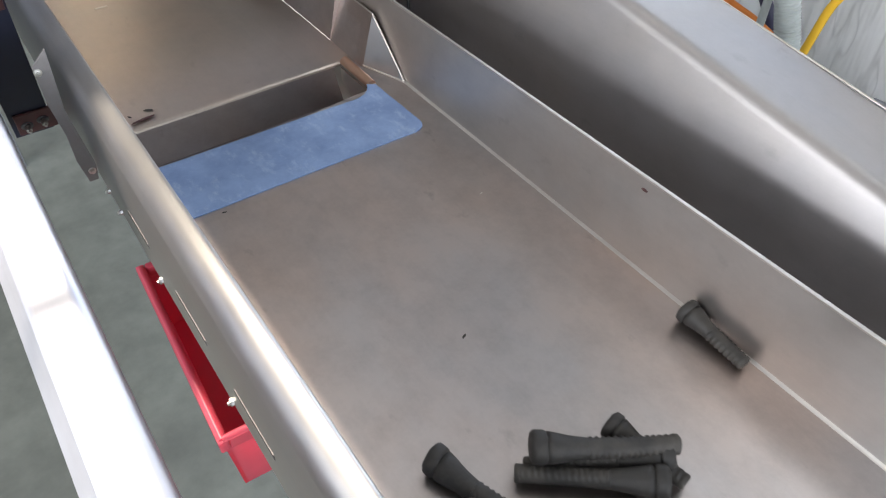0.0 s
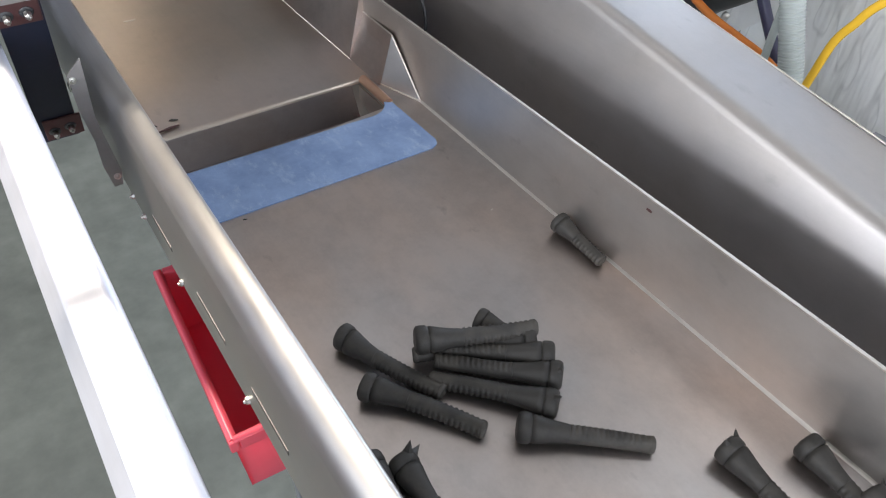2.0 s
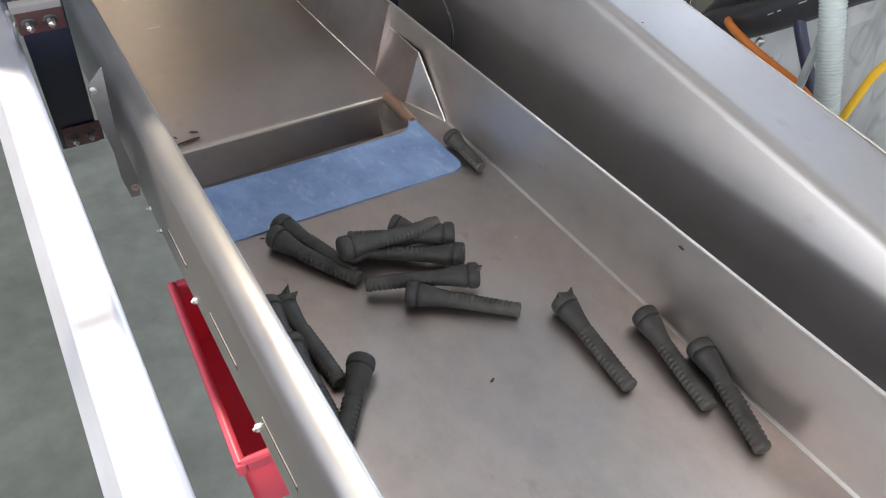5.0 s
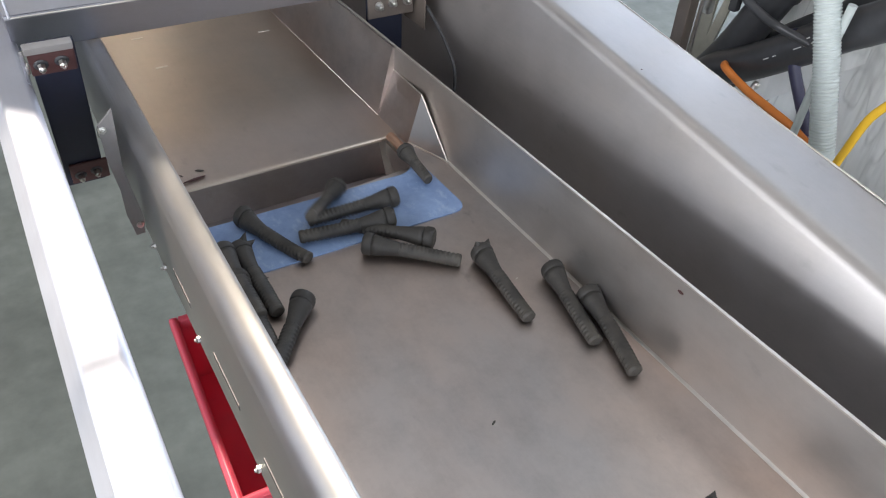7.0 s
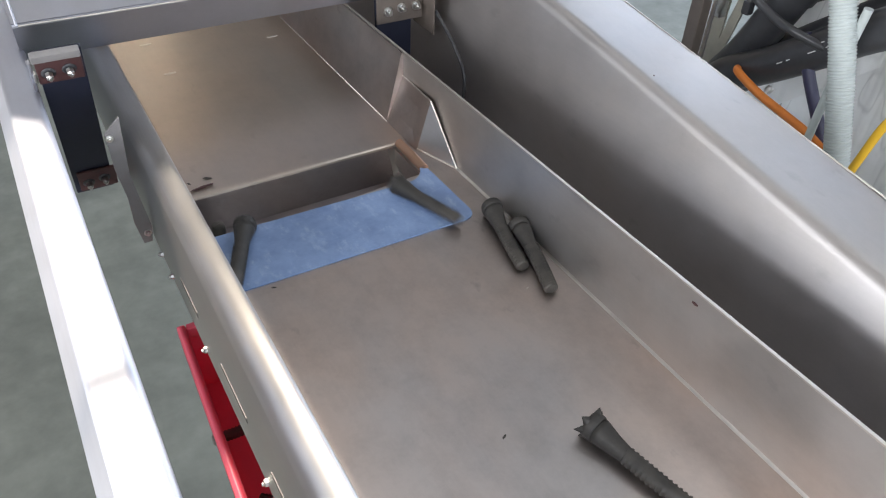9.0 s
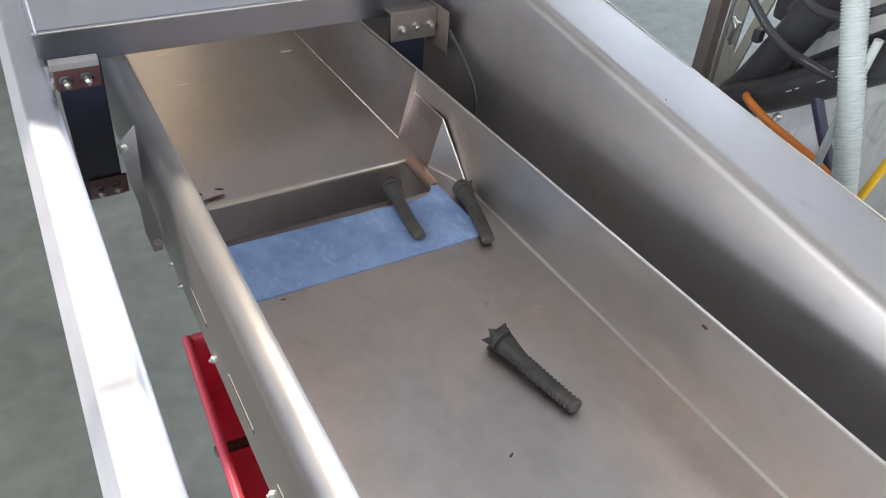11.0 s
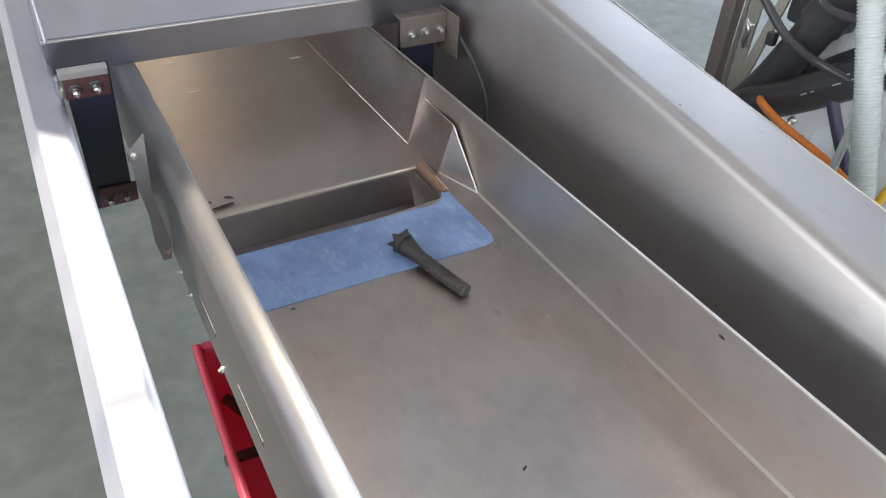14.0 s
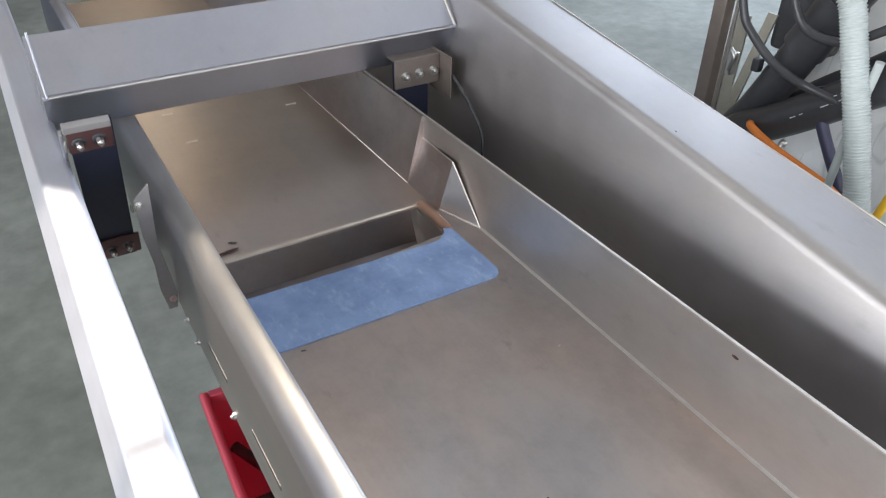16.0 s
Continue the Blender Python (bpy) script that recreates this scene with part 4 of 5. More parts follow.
FINGER_ROWS = {
    "A": [(0, 0.3082, 0.6257, 0.850, 0, -91.3), (1.5, 0.3075, 0.7396, 0.850, 0, -87.5), (2, 0.3067, 0.7784, 0.850, 0, -88.9), (2.5, 0.3044, 0.8178, 0.850, 0, -83.9), (3, 0.3035, 0.8510, 0.850, 0, -85.7), (3.5, 0.3028, 0.8852, 0.850, 0, -87.0), (5.8, 0.2993, 1.0398, 0.850, 0, -89.4), (6, 0.3013, 1.0474, 0.850, 0, -89.5), (6.5, 0.2986, 1.0811, 0.850, 0, -79.7), (6.6, 0.293, 1.099, 0.853, -13, -82), (6.7, 0.266, 1.095, 0.846, -25, -86), (6.8, 0.262, 1.085, 0.79, -85, -86), (6.9, 0.2500, 1.0400, 0.765, -120, -62.0), (7.05, 0.2500, 0.9800, 0.735, -150, -62.0), (7.25, 0.0400, 0.9450, 0.572, -180, -37.0), (16, 0.0400, 0.9450, 0.572, -180, -37.0)],
    "B": [(0, 0.0930, 0.6164, 0.850, 0, -70.0), (1.5, 0.0926, 0.7166, 0.850, 0, -67.2), (2, 0.0910, 0.7477, 0.850, 0, -65.3), (2.5, 0.0908, 0.7820, 0.850, 0, -63.0), (3, 0.0943, 0.8217, 0.850, 0, -63.6), (3.5, 0.0990, 0.8546, 0.850, 0, -61.9), (5.8, 0.0932, 0.9460, 0.850, 0, -62.2), (6, 0.0962, 0.9545, 0.850, 0, -62.6), (6.5, 0.0920, 0.9898, 0.850, 0, -65.6), (7, 0.0913, 1.0173, 0.850, 0, -68.5), (7.2, 0.0956, 1.0314, 0.850, 0, -68.7), (7.3, 0.1000, 1.0400, 0.852, 0, -69.0), (7.4, 0.1095, 1.0525, 0.852, 0, -70.0), (7.5, 0.1190, 1.0695, 0.853, -27, -74), (7.6, 0.1190, 1.0900, 0.828, -60, -74), (7.7, 0.1190, 1.0850, 0.785, -102, -74), (7.85, 0.1150, 0.9800, 0.735, -150, -74), (8.05, 0.0700, 1.0450, 0.572, -180, -60), (16, 0.0700, 1.0450, 0.572, -180, -60)],
    "C": [(0, 0.1015, 0.5802, 0.850, 0, -56.6), (1.5, 0.0976, 0.6721, 0.850, 0, -56.6), (2, 0.0943, 0.7028, 0.850, 0, -54.3), (2.5, 0.0937, 0.7367, 0.850, 0, -54.6), (3, 0.1022, 0.7713, 0.850, 0, -56.6), (3.5, 0.1029, 0.8044, 0.850, 0, -57.0), (5.8, 0.1062, 1.0115, 0.850, 0, -97.9), (6, 0.1068, 1.0292, 0.850, 0, -106.0), (6.2, 0.1045, 1.0400, 0.852, 0, -104.0), (6.3, 0.1040, 1.0520, 0.852, -4, -102.0), (6.4, 0.1045, 1.06, 0.852, -14, -102), (6.5, 0.105, 1.0735, 0.853, -29, -106), (6.6, 0.1050, 1.1000, 0.822, -88, -98.0), (6.7, 0.1050, 1.0800, 0.765, -118, -98.0), (6.85, 0.1050, 0.9800, 0.735, -150, -98.0), (7.05, 0.0800, 0.9450, 0.572, -180, -73.0), (16, 0.0800, 0.9450, 0.572, -180, -73.0)],
    "D": [(0, 0.1695, 0.5977, 0.864, 0, -31.7), (1.5, 0.1596, 0.6983, 0.864, 0, -29.4), (2, 0.1570, 0.7262, 0.864, 0, -21.5), (2.5, 0.1597, 0.7581, 0.864, 0, -14.0), (3, 0.1591, 0.7912, 0.864, 0, -6.1), (3.5, 0.1598, 0.8198, 0.864, 0, -14.3), (5.8, 0.1602, 0.9426, 0.864, 0, 2.5), (6, 0.1607, 0.9554, 0.864, 0, -2.0), (6.3, 0.1605, 0.9810, 0.858, 0, 14.0), (6.5, 0.1730, 1.0260, 0.852, 0, 1.3), (6.6, 0.1705, 1.0625, 0.852, 0, -2.0), (6.7, 0.1660, 1.0920, 0.846, 0, -6.0), (6.8, 0.1660, 1.0980, 0.790, 0, -6.0), (6.92, 0.1660, 1.0300, 0.765, 0, -6.0), (7.05, 0.1600, 0.9700, 0.735, 0, -10.0), (7.25, 0.1250, 0.9450, 0.552, 0, -10.0), (16, 0.1250, 0.9450, 0.552, 0, -10.0)],
    "E": [(0, 0.1951, 0.5851, 0.852, 0, -78.5), (1.5, 0.1862, 0.6888, 0.852, 0, -72.4), (2, 0.1857, 0.7212, 0.852, 0, -63.2), (2.5, 0.1866, 0.7539, 0.852, 0, -56.3), (3, 0.1857, 0.7853, 0.852, 0, -58.6), (3.5, 0.1862, 0.8197, 0.852, 0, -51.8), (5.8, 0.2000, 0.9400, 0.852, 0, -52.0), (6, 0.2030, 0.9530, 0.852, 0, -53.0), (6.3, 0.2090, 0.9760, 0.852, 0, -54.0), (6.5, 0.2110, 0.9890, 0.852, 0, -54.0), (6.6, 0.2160, 1.0070, 0.852, 0, -53.0), (6.7, 0.2285, 1.0260, 0.852, 0, -60.0), (6.8, 0.2405, 1.0385, 0.852, 0, -71.6), (6.9, 0.2580, 1.0485, 0.852, 0, -77.0), (7, 0.2765, 1.0630, 0.852, 0, -92.0), (7.1, 0.2645, 1.066, 0.852, -27, -80), (7.2, 0.262, 1.09, 0.8, -82, -80), (7.3, 0.2500, 1.0500, 0.765, -120, -50.0), (7.45, 0.2500, 0.9800, 0.735, -150, -50.0), (7.65, 0.1700, 0.9450, 0.572, -180, -25.0), (16, 0.1700, 0.9450, 0.572, -180, -25.0)],
    "F": [(0, 0.1531, 0.5912, 0.854, 0, 139.3), (1.5, 0.1571, 0.6883, 0.854, 0, 137.1), (2, 0.1620, 0.7140, 0.854, 0, 140.6), (2.5, 0.1617, 0.7468, 0.854, 0, 146.6), (3, 0.1640, 0.7785, 0.854, 0, 148.9), (3.5, 0.1662, 0.8097, 0.854, 0, 150.5), (5.8, 0.1761, 0.9401, 0.854, 0, 152.9), (6, 0.1756, 0.9463, 0.854, 0, 156.0), (6.5, 0.1820, 0.9650, 0.854, 0, 160.0), (6.8, 0.1860, 0.9905, 0.854, 0, 167.0), (6.9, 0.1855, 0.9965, 0.854, 0, 168.0), (7, 0.1795, 1.0185, 0.854, 0, 175.0), (7.1, 0.1825, 1.0465, 0.853, 0, 164.0), (7.2, 0.1840, 1.0780, 0.848, 0, 169.0), (7.3, 0.1840, 1.0970, 0.815, -8, 175.0), (7.42, 0.1800, 1.0600, 0.770, 0, 175.0), (7.55, 0.1800, 0.9800, 0.738, 0, 175.0), (7.75, 0.1500, 0.9950, 0.552, 0, 170.0), (16, 0.1500, 0.9950, 0.552, 0, 170.0)],
    "G": [(0, 0.1414, 0.5644, 0.853, 0, 135.7), (1.5, 0.1529, 0.6650, 0.853, 0, 135.7), (2, 0.1568, 0.6985, 0.853, 0, 136.5), (2.5, 0.1600, 0.7311, 0.853, 0, 146.1), (3, 0.1691, 0.7626, 0.853, 0, 143.7), (3.5, 0.1696, 0.7957, 0.853, 0, 144.3), (5.8, 0.1710, 0.9198, 0.853, 0, 145.5), (6, 0.1726, 0.9297, 0.853, 0, 148.2), (6.5, 0.1702, 0.9535, 0.853, 0, 159.3), (7, 0.1614, 0.9933, 0.853, 0, 169.1), (7.1, 0.1705, 0.9995, 0.853, 0, 160.0), (7.2, 0.1650, 1.0115, 0.853, 0, 161.0), (7.3, 0.1690, 1.0225, 0.853, 0, 168.0), (7.4, 0.1740, 1.0370, 0.853, 0, 166.0), (7.5, 0.1800, 1.0550, 0.853, 0, 172.0), (7.6, 0.1745, 1.0820, 0.850, 0, 174.0), (7.7, 0.1720, 1.0950, 0.820, -15, 180.0), (7.82, 0.1700, 1.0500, 0.770, -5, 180.0), (7.95, 0.1700, 0.9800, 0.738, 0, 180.0), (8.15, 0.1000, 1.0450, 0.552, 0, 190.0), (16, 0.1000, 1.0450, 0.552, 0, 190.0)],
    "H": [(0, 0.1146, 0.5397, 0.851, 0, 120.4), (1.5, 0.1363, 0.6494, 0.851, 0, 120.4), (2, 0.1435, 0.6859, 0.851, 0, 130.8), (2.5, 0.1484, 0.7151, 0.851, 0, 139.8), (3, 0.1550, 0.7524, 0.851, 0, 140.5), (3.5, 0.1544, 0.7810, 0.851, 0, 142.3), (5.8, 0.1720, 0.8790, 0.858, 0, 158.0), (6, 0.1750, 0.8895, 0.858, 0, 158.0), (6.5, 0.1836, 0.9309, 0.853, 0, 140.4), (7, 0.1943, 0.9727, 0.851, 0, 134.3), (7.1, 0.1985, 0.9800, 0.853, 0, 134.0), (7.2, 0.2060, 1.0010, 0.853, 0, 124.0), (7.35, 0.2150, 1.0400, 0.853, -4, 104.0), (7.5, 0.222, 1.073, 0.853, -16, 87), (7.6, 0.212, 1.092, 0.844, -18, 97), (7.7, 0.1980, 1.1000, 0.816, -35, 108.0), (7.8, 0.1940, 1.1000, 0.814, -80, 110.0), (7.9, 0.1810, 1.1000, 0.814, -86, 110.0), (8, 0.1650, 1.0950, 0.8, -86, 110.0), (8.1, 0.1580, 1.0700, 0.768, -110, 110.0), (8.25, 0.1580, 0.9800, 0.735, -150, 110.0), (8.45, 0.1250, 0.9950, 0.572, -180, 135.0), (16, 0.1250, 0.9950, 0.572, -180, 135.0)],
    "I": [(0, 0.1373, 0.4711, 0.850, 0, -39.6), (2, 0.1749, 0.6211, 0.850, 0, -39.6), (2.5, 0.1843, 0.6586, 0.850, 0, -42.4), (3, 0.1875, 0.6927, 0.850, 0, -42.9), (3.5, 0.1877, 0.7254, 0.850, 0, -38.4), (5.8, 0.1787, 0.8464, 0.850, 0, -38.6), (6, 0.1826, 0.8551, 0.850, 0, -35.1), (6.5, 0.1856, 0.8920, 0.850, 0, -38.2), (7, 0.2000, 0.9351, 0.850, 0, -40.5), (7.5, 0.2088, 0.9838, 0.850, 0, -38.2), (7.7, 0.2125, 0.9970, 0.852, 0, -45.5), (7.8, 0.2220, 1.0055, 0.852, 0, -53.0), (7.9, 0.2275, 1.0145, 0.852, 0, -60.0), (8, 0.2390, 1.0300, 0.852, 0, -68.0), (8.1, 0.2540, 1.0435, 0.852, 0, -72.0), (8.2, 0.267, 1.07, 0.852, -21, -75), (8.3, 0.2685, 1.0855, 0.848, -47, -67), (8.4, 0.267, 1.1, 0.797, -88, -67), (8.5, 0.2500, 1.0600, 0.758, -120, -5.0), (8.65, 0.2500, 0.9800, 0.735, -150, -5.0), (8.85, 0.2050, 0.9950, 0.594, -180, 20.0), (16, 0.2050, 0.9950, 0.594, -180, 20.0)],
    "J": [(0, 0.1660, 0.5980, 0.852, 0, 148.0), (2, 0.1550, 0.7260, 0.852, 0, 155.0), (3, 0.1570, 0.7910, 0.852, 0, 172.0), (3.5, 0.1580, 0.8220, 0.852, 0, 168.0), (5.8, 0.1650, 0.9450, 0.852, 0, 180.0), (6.3, 0.1700, 0.9750, 0.852, 0, 186.0), (6.5, 0.172, 0.985, 0.858, -10, 205), (6.8, 0.1685, 1.0025, 0.86, -20, 222), (6.9, 0.1635, 1.015, 0.859, -19, 226), (7, 0.156, 1.038, 0.857, -19, 230), (7.1, 0.1500, 1.0800, 0.838, -62, 230.0), (7.2, 0.1480, 1.0850, 0.790, -102, 230.0), (7.3, 0.1480, 1.0500, 0.765, -130, 230.0), (7.45, 0.1480, 0.9800, 0.735, -150, 230.0), (7.65, 0.2050, 0.9450, 0.572, -180, 255.0), (16, 0.2050, 0.9450, 0.572, -180, 255.0)],
    "K": [(0, 0.2299, 0.3660, 0.850, 0, -96.4), (1.5, 0.2431, 0.4785, 0.850, 0, -96.4), (2, 0.2476, 0.5160, 0.850, 0, -90.8), (2.5, 0.2496, 0.5556, 0.850, 0, -90.7), (3, 0.2489, 0.5979, 0.850, 0, -94.5), (3.5, 0.2467, 0.6305, 0.850, 0, -97.1), (5.8, 0.2490, 0.7787, 0.850, 0, -93.3), (6, 0.2506, 0.7932, 0.850, 0, -94.7), (6.5, 0.2499, 0.8260, 0.850, 0, -94.2), (7, 0.2518, 0.8578, 0.850, 0, -95.6), (7.5, 0.2512, 0.8906, 0.850, 0, -96.5), (8, 0.2525, 0.9228, 0.850, 0, -99.7), (8.5, 0.2513, 0.9613, 0.850, 0, -95.2), (8.7, 0.2526, 0.9759, 0.850, 0, -75.5), (8.95, 0.2526, 0.9759, 0.850, 0, -75.5), (9.08, 0.2500, 1.0750, 0.846, -25, -75.5), (9.2, 0.2500, 1.0980, 0.805, -86, -75.5), (9.31, 0.2500, 1.0700, 0.765, -118, -75.5), (9.46, 0.2500, 0.9800, 0.735, -150, -75.5), (9.66, 0.2050, 1.0450, 0.594, -180, -50.5), (16, 0.2050, 1.0450, 0.594, -180, -50.5)],
    "L": [(0, 0.2968, 0.3617, 0.850, 0, -93.9), (1.5, 0.2928, 0.4566, 0.850, 0, -93.9), (2, 0.2915, 0.4882, 0.850, 0, -95.5), (2.5, 0.2908, 0.5199, 0.850, 0, -97.6), (3, 0.2941, 0.5584, 0.850, 0, -98.7), (3.5, 0.2942, 0.5886, 0.850, 0, -100.6), (5.8, 0.2896, 0.7275, 0.850, 0, -101.3), (6, 0.2909, 0.7388, 0.850, 0, -103.1), (6.5, 0.2919, 0.7735, 0.850, 0, -103.0), (7, 0.2907, 0.8069, 0.850, 0, -103.1), (7.5, 0.2900, 0.8360, 0.850, 0, -102.5), (8, 0.2906, 0.8690, 0.850, 0, -103.3), (8.5, 0.2892, 0.8994, 0.850, 0, -104.0), (8.7, 0.2929, 0.9139, 0.850, 0, -103.6), (10.8, 0.2632, 1.0188, 0.850, 0, -113.1), (11, 0.2255, 1.0425, 0.852, 0, -97.0), (11.1, 0.2145, 1.0640, 0.850, -16, -87.0), (11.2, 0.2120, 1.0920, 0.834, -58, -87.0), (11.3, 0.2120, 1.0850, 0.780, -104, -87.0), (11.45, 0.2120, 0.9800, 0.735, -150, -87.0), (11.65, 0.0400, 1.0950, 0.594, -180, -62.0), (16, 0.0400, 1.0950, 0.594, -180, -62.0)],
    "M": [(0, 0.2682, 0.3020, 0.850, 0, -100.0), (2.5, 0.2997, 0.4775, 0.850, 0, -100.0), (3, 0.3060, 0.5126, 0.850, 0, -100.0), (3.5, 0.3098, 0.5422, 0.850, 0, -100.7), (5.8, 0.3007, 0.6847, 0.850, 0, -108.0), (6, 0.3011, 0.6975, 0.850, 0, -106.2), (6.5, 0.3012, 0.7308, 0.850, 0, -105.3), (7, 0.3000, 0.7640, 0.850, 0, -104.1), (7.5, 0.2994, 0.7969, 0.850, 0, -104.3), (8, 0.2984, 0.8287, 0.850, 0, -104.0), (8.5, 0.3002, 0.8618, 0.850, 0, -104.4), (8.7, 0.3014, 0.8761, 0.850, 0, -105.5), (10.8, 0.2922, 0.9844, 0.850, 0, -104.4), (11, 0.2942, 1.0083, 0.850, 0, -102.9), (11.2, 0.2909, 1.0199, 0.850, 0, -101.8), (11.4, 0.2530, 1.0210, 0.852, 0, -95.0), (11.6, 0.2100, 1.0385, 0.852, 0, -80.0), (11.8, 0.1830, 1.0475, 0.852, 0, -61.0), (12, 0.184, 1.065, 0.852, -16, -60), (12.1, 0.186, 1.085, 0.84, -45, -62), (12.2, 0.19, 1.1, 0.815, -78, -62), (12.3, 0.1900, 1.0800, 0.765, -112, -40.0), (12.45, 0.1900, 0.9800, 0.735, -150, -40.0), (12.65, 0.0800, 1.0950, 0.594, -180, -15.0), (16, 0.0800, 1.0950, 0.594, -180, -15.0)],
    "N": [(0, 0.0490, 0.4861, 0.850, 0, -88.4), (2, 0.0579, 0.6260, 0.850, 0, -88.4), (2.5, 0.0602, 0.6609, 0.850, 0, -82.3), (3, 0.0610, 0.7043, 0.850, 0, -83.2), (3.5, 0.0585, 0.7371, 0.850, 0, -83.9), (5.8, 0.0545, 0.8904, 0.850, 0, -86.2), (6, 0.0585, 0.9049, 0.850, 0, -88.6), (6.5, 0.0587, 0.9381, 0.850, 0, -88.1), (7, 0.0593, 0.9671, 0.850, 0, -88.7), (7.5, 0.0677, 0.9962, 0.850, 0, -96.4), (7.9, 0.0740, 1.0300, 0.852, 0, -94.0), (8.2, 0.0705, 1.0500, 0.852, 0, -89.0), (8.3, 0.0710, 1.0635, 0.852, -3, -76.0), (8.4, 0.072, 1.0745, 0.853, -31, -80), (8.5, 0.075, 1.095, 0.824, -78, -80), (8.6, 0.0750, 1.0800, 0.775, -112, -25.0), (8.75, 0.0750, 0.9800, 0.735, -150, -25.0), (8.95, 0.0400, 1.0450, 0.594, -180, 0.0), (16, 0.0400, 1.0450, 0.594, -180, 0.0)],
    "O": [(0, 0.0350, 0.4900, 0.856, 0, -89.0), (3.5, 0.0380, 0.7370, 0.856, 0, -89.0), (6, 0.0404, 0.9021, 0.856, 0, -89.8), (6.5, 0.0413, 0.9376, 0.856, 0, -89.2), (7, 0.0433, 0.9643, 0.856, 0, -88.8), (7.5, 0.0517, 1.0002, 0.856, 0, -95.3), (8, 0.0483, 1.0280, 0.856, 0, -93.2), (8.1, 0.0470, 1.0620, 0.848, -25, -92.0), (8.2, 0.0460, 1.0900, 0.820, -86, -92.0), (8.3, 0.0460, 1.0800, 0.775, -112, -92.0), (8.45, 0.0460, 0.9800, 0.735, -150, -92.0), (8.65, 0.0800, 1.0450, 0.594, -180, -67.0), (16, 0.0800, 1.0450, 0.594, -180, -67.0)],
    "P": [(0, 0.0600, 0.3960, 0.850, 0, -110.0), (3, 0.0570, 0.6027, 0.850, 0, -112.0), (3.5, 0.0524, 0.6396, 0.850, 0, -118.0), (5.8, 0.0540, 0.8077, 0.850, 0, -129.4), (6, 0.0585, 0.8182, 0.850, 0, -130.5), (6.5, 0.0581, 0.8538, 0.850, 0, -132.0), (7, 0.0565, 0.8860, 0.850, 0, -128.9), (7.5, 0.0542, 0.9253, 0.850, 0, -127.8), (8, 0.0568, 0.9537, 0.850, 0, -127.9), (8.5, 0.0479, 0.9810, 0.850, 0, -115.4), (8.7, 0.0539, 0.9941, 0.850, 0, -115.0), (8.98, 0.0539, 1.0100, 0.852, 0, -115.0), (9.1, 0.0600, 1.0750, 0.846, -25, -115.0), (9.22, 0.0600, 1.0980, 0.805, -86, -115.0), (9.33, 0.0600, 1.0700, 0.765, -118, -115.0), (9.48, 0.0600, 0.9800, 0.735, -150, -115.0), (9.68, 0.1700, 1.0450, 0.594, -180, -90.0), (16, 0.1700, 1.0450, 0.594, -180, -90.0)],
    "Q": [(0, 0.0370, 0.4550, 0.850, 0, -90.0), (3.5, 0.0400, 0.6970, 0.850, 0, -90.0), (6, 0.0405, 0.8580, 0.850, 0, -90.0), (7.5, 0.0440, 0.9620, 0.850, 0, -92.0), (8.2, 0.0500, 1.0100, 0.850, 0, -97.0), (8.5, 0.0545, 1.0310, 0.852, 0, -101.0), (8.7, 0.0535, 1.0360, 0.852, 0, -104.0), (8.85, 0.0540, 1.0750, 0.846, -25, -104.0), (8.97, 0.0540, 1.0980, 0.805, -86, -104.0), (9.08, 0.0540, 1.0700, 0.765, -118, -104.0), (9.23, 0.0540, 0.9800, 0.735, -150, -104.0), (9.43, 0.1250, 1.0450, 0.594, -180, -79.0), (16, 0.1250, 1.0450, 0.594, -180, -79.0)],
    "R": [(0, 0.2600, 0.1651, 0.850, 0, -83.5), (7.5, 0.2413, 0.5836, 0.850, 0, -83.5), (8, 0.2339, 0.6115, 0.850, 0, -80.7), (8.5, 0.2325, 0.6414, 0.850, 0, -80.9), (8.7, 0.2303, 0.6505, 0.850, 0, -78.0), (10.8, 0.2168, 0.7766, 0.850, 0, -78.8), (11, 0.2192, 0.7931, 0.850, 0, -79.5), (11.5, 0.2138, 0.8187, 0.850, 0, -79.3), (12.1, 0.2092, 0.8554, 0.850, 0, -77.4), (12.5, 0.2092, 0.8746, 0.850, 0, -80.7), (13.5, 0.2015, 0.9258, 0.850, 0, -79.0), (14.5, 0.2084, 1.0023, 0.850, 0, -72.8), (15, 0.1960, 1.0265, 0.852, 0, -78.0), (15.2, 0.1985, 1.0380, 0.852, 0, -75.3), (15.3, 0.1980, 1.0470, 0.852, 0, -75.6), (15.4, 0.192, 1.063, 0.852, -19, -84), (15.5, 0.19, 1.085, 0.832, -52, -82), (15.6, 0.182, 1.097, 0.812, -86, -82), (15.7, 0.1800, 1.0700, 0.760, -115, -40.0), (15.85, 0.1800, 0.9800, 0.735, -150, -40.0), (16, 0.1700, 0.9600, 0.660, -170, -30.0)],
}

# bend, broken short, torn flaps, ribs showing on top
LOOKS = {"A": (0.0, True, 0, False), "B": (0.0035, False, 0, False), "C": (-0.002, False, 0, False), "D": (0.002, False, 0, False), "E": (0.0, True, 0, True),
         "F": (0.0, False, 0, True), "G": (-0.0015, False, 1, True), "H": (0.001, False, 1, False), "I": (0.0, False, 0, True), "J": (0.0, False, 0, True),
         "K": (0.001, False, 2, False), "L": (0.0015, False, 0, False), "M": (-0.001, False, 1, False), "N": (0.0, False, 4, False), "R": (0.002, False, 3, False)}
FINGERS = {}
for count, key in enumerate(FINGER_ROWS):
    bend, short, flaps, ribs_up = LOOKS.get(key, (0.0, False, 0, False))
    FINGERS[key] = build_finger(bend, short, flaps, ribs_up, 3 + count)


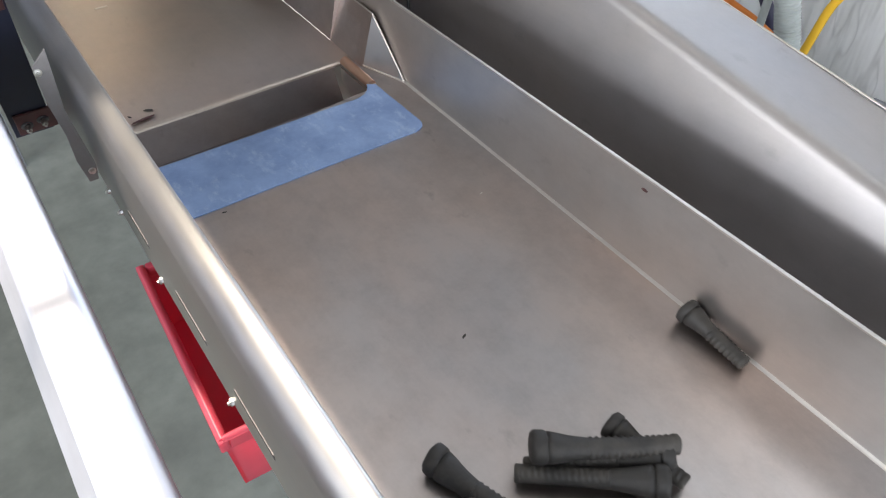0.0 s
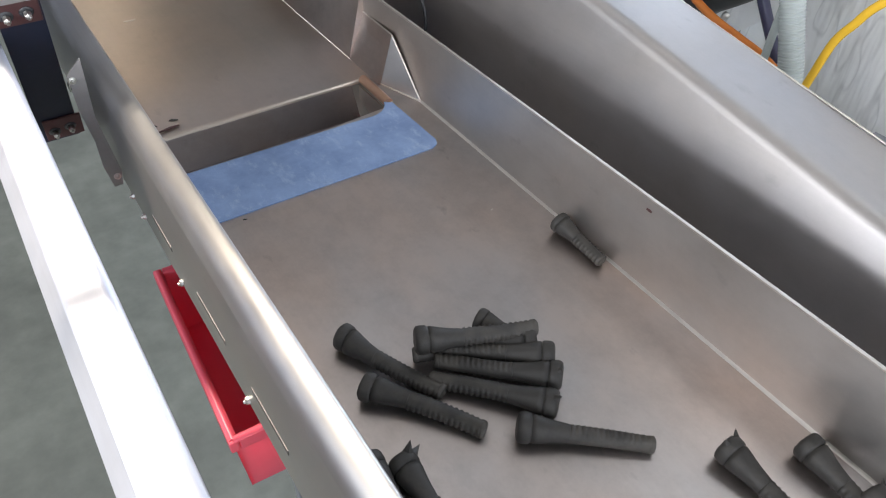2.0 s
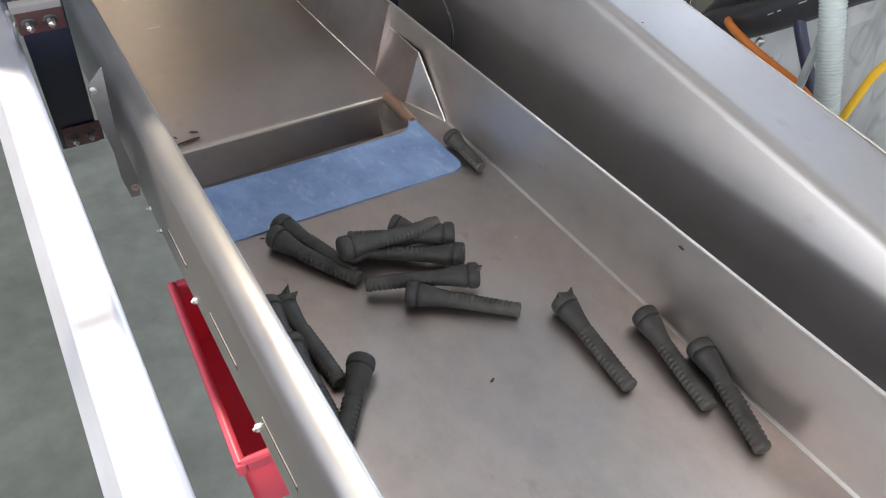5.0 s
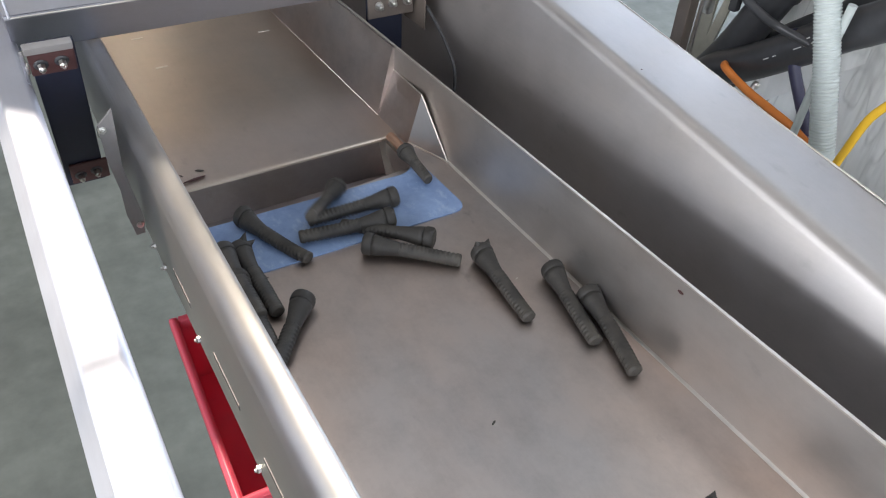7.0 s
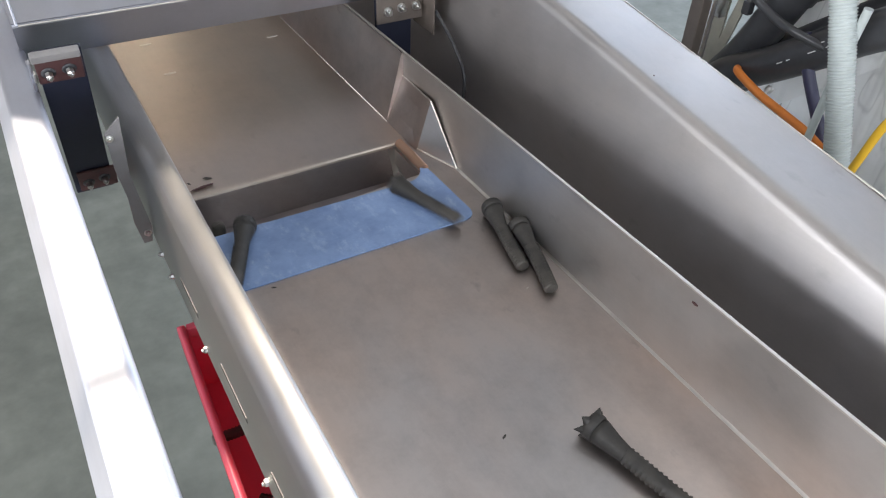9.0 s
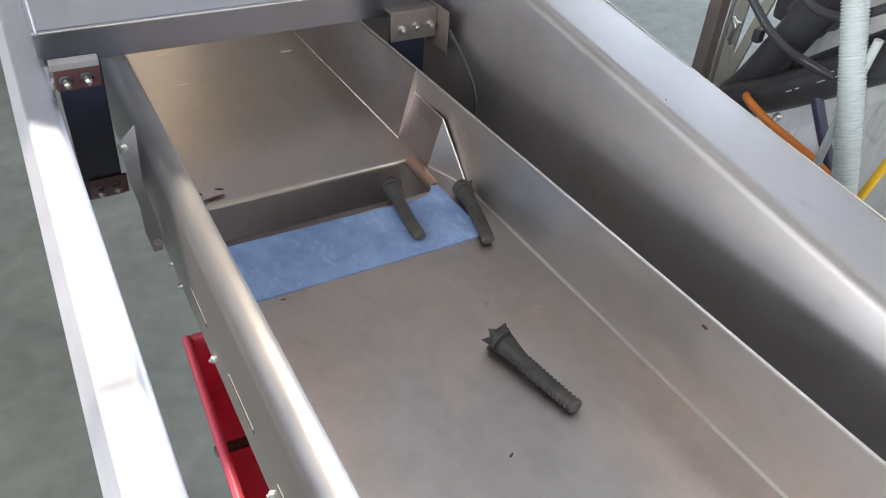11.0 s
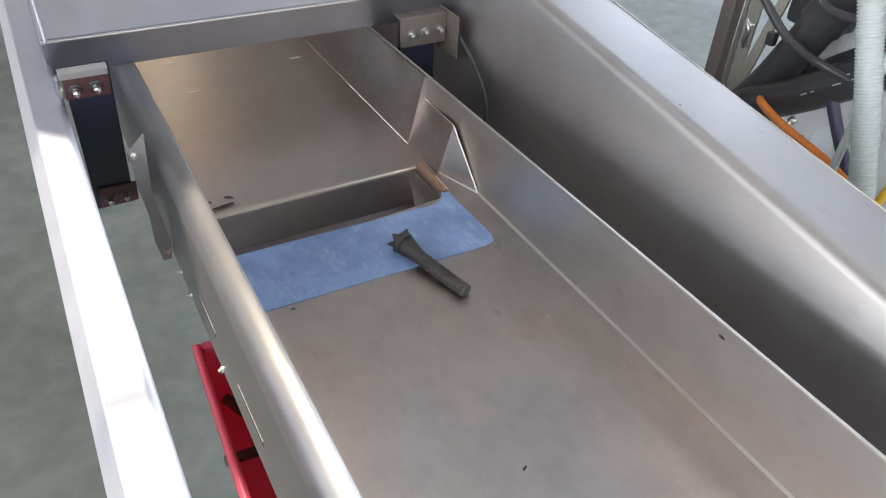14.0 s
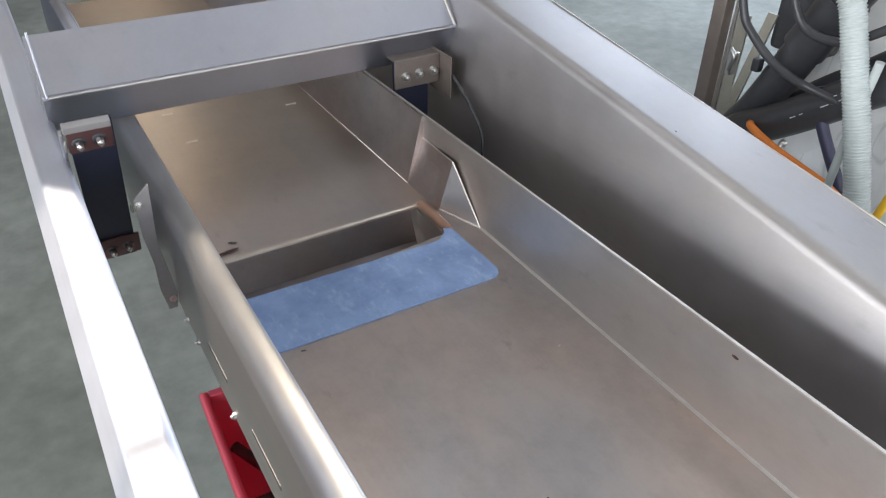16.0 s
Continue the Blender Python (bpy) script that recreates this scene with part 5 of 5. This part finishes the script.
def motions():
    for key, rows in FINGER_ROWS.items():
        walk(FINGERS[key], [(t, pose(x, y, z, 0, pitch, yaw)) for t, x, y, z, pitch, yaw in rows])


motions()
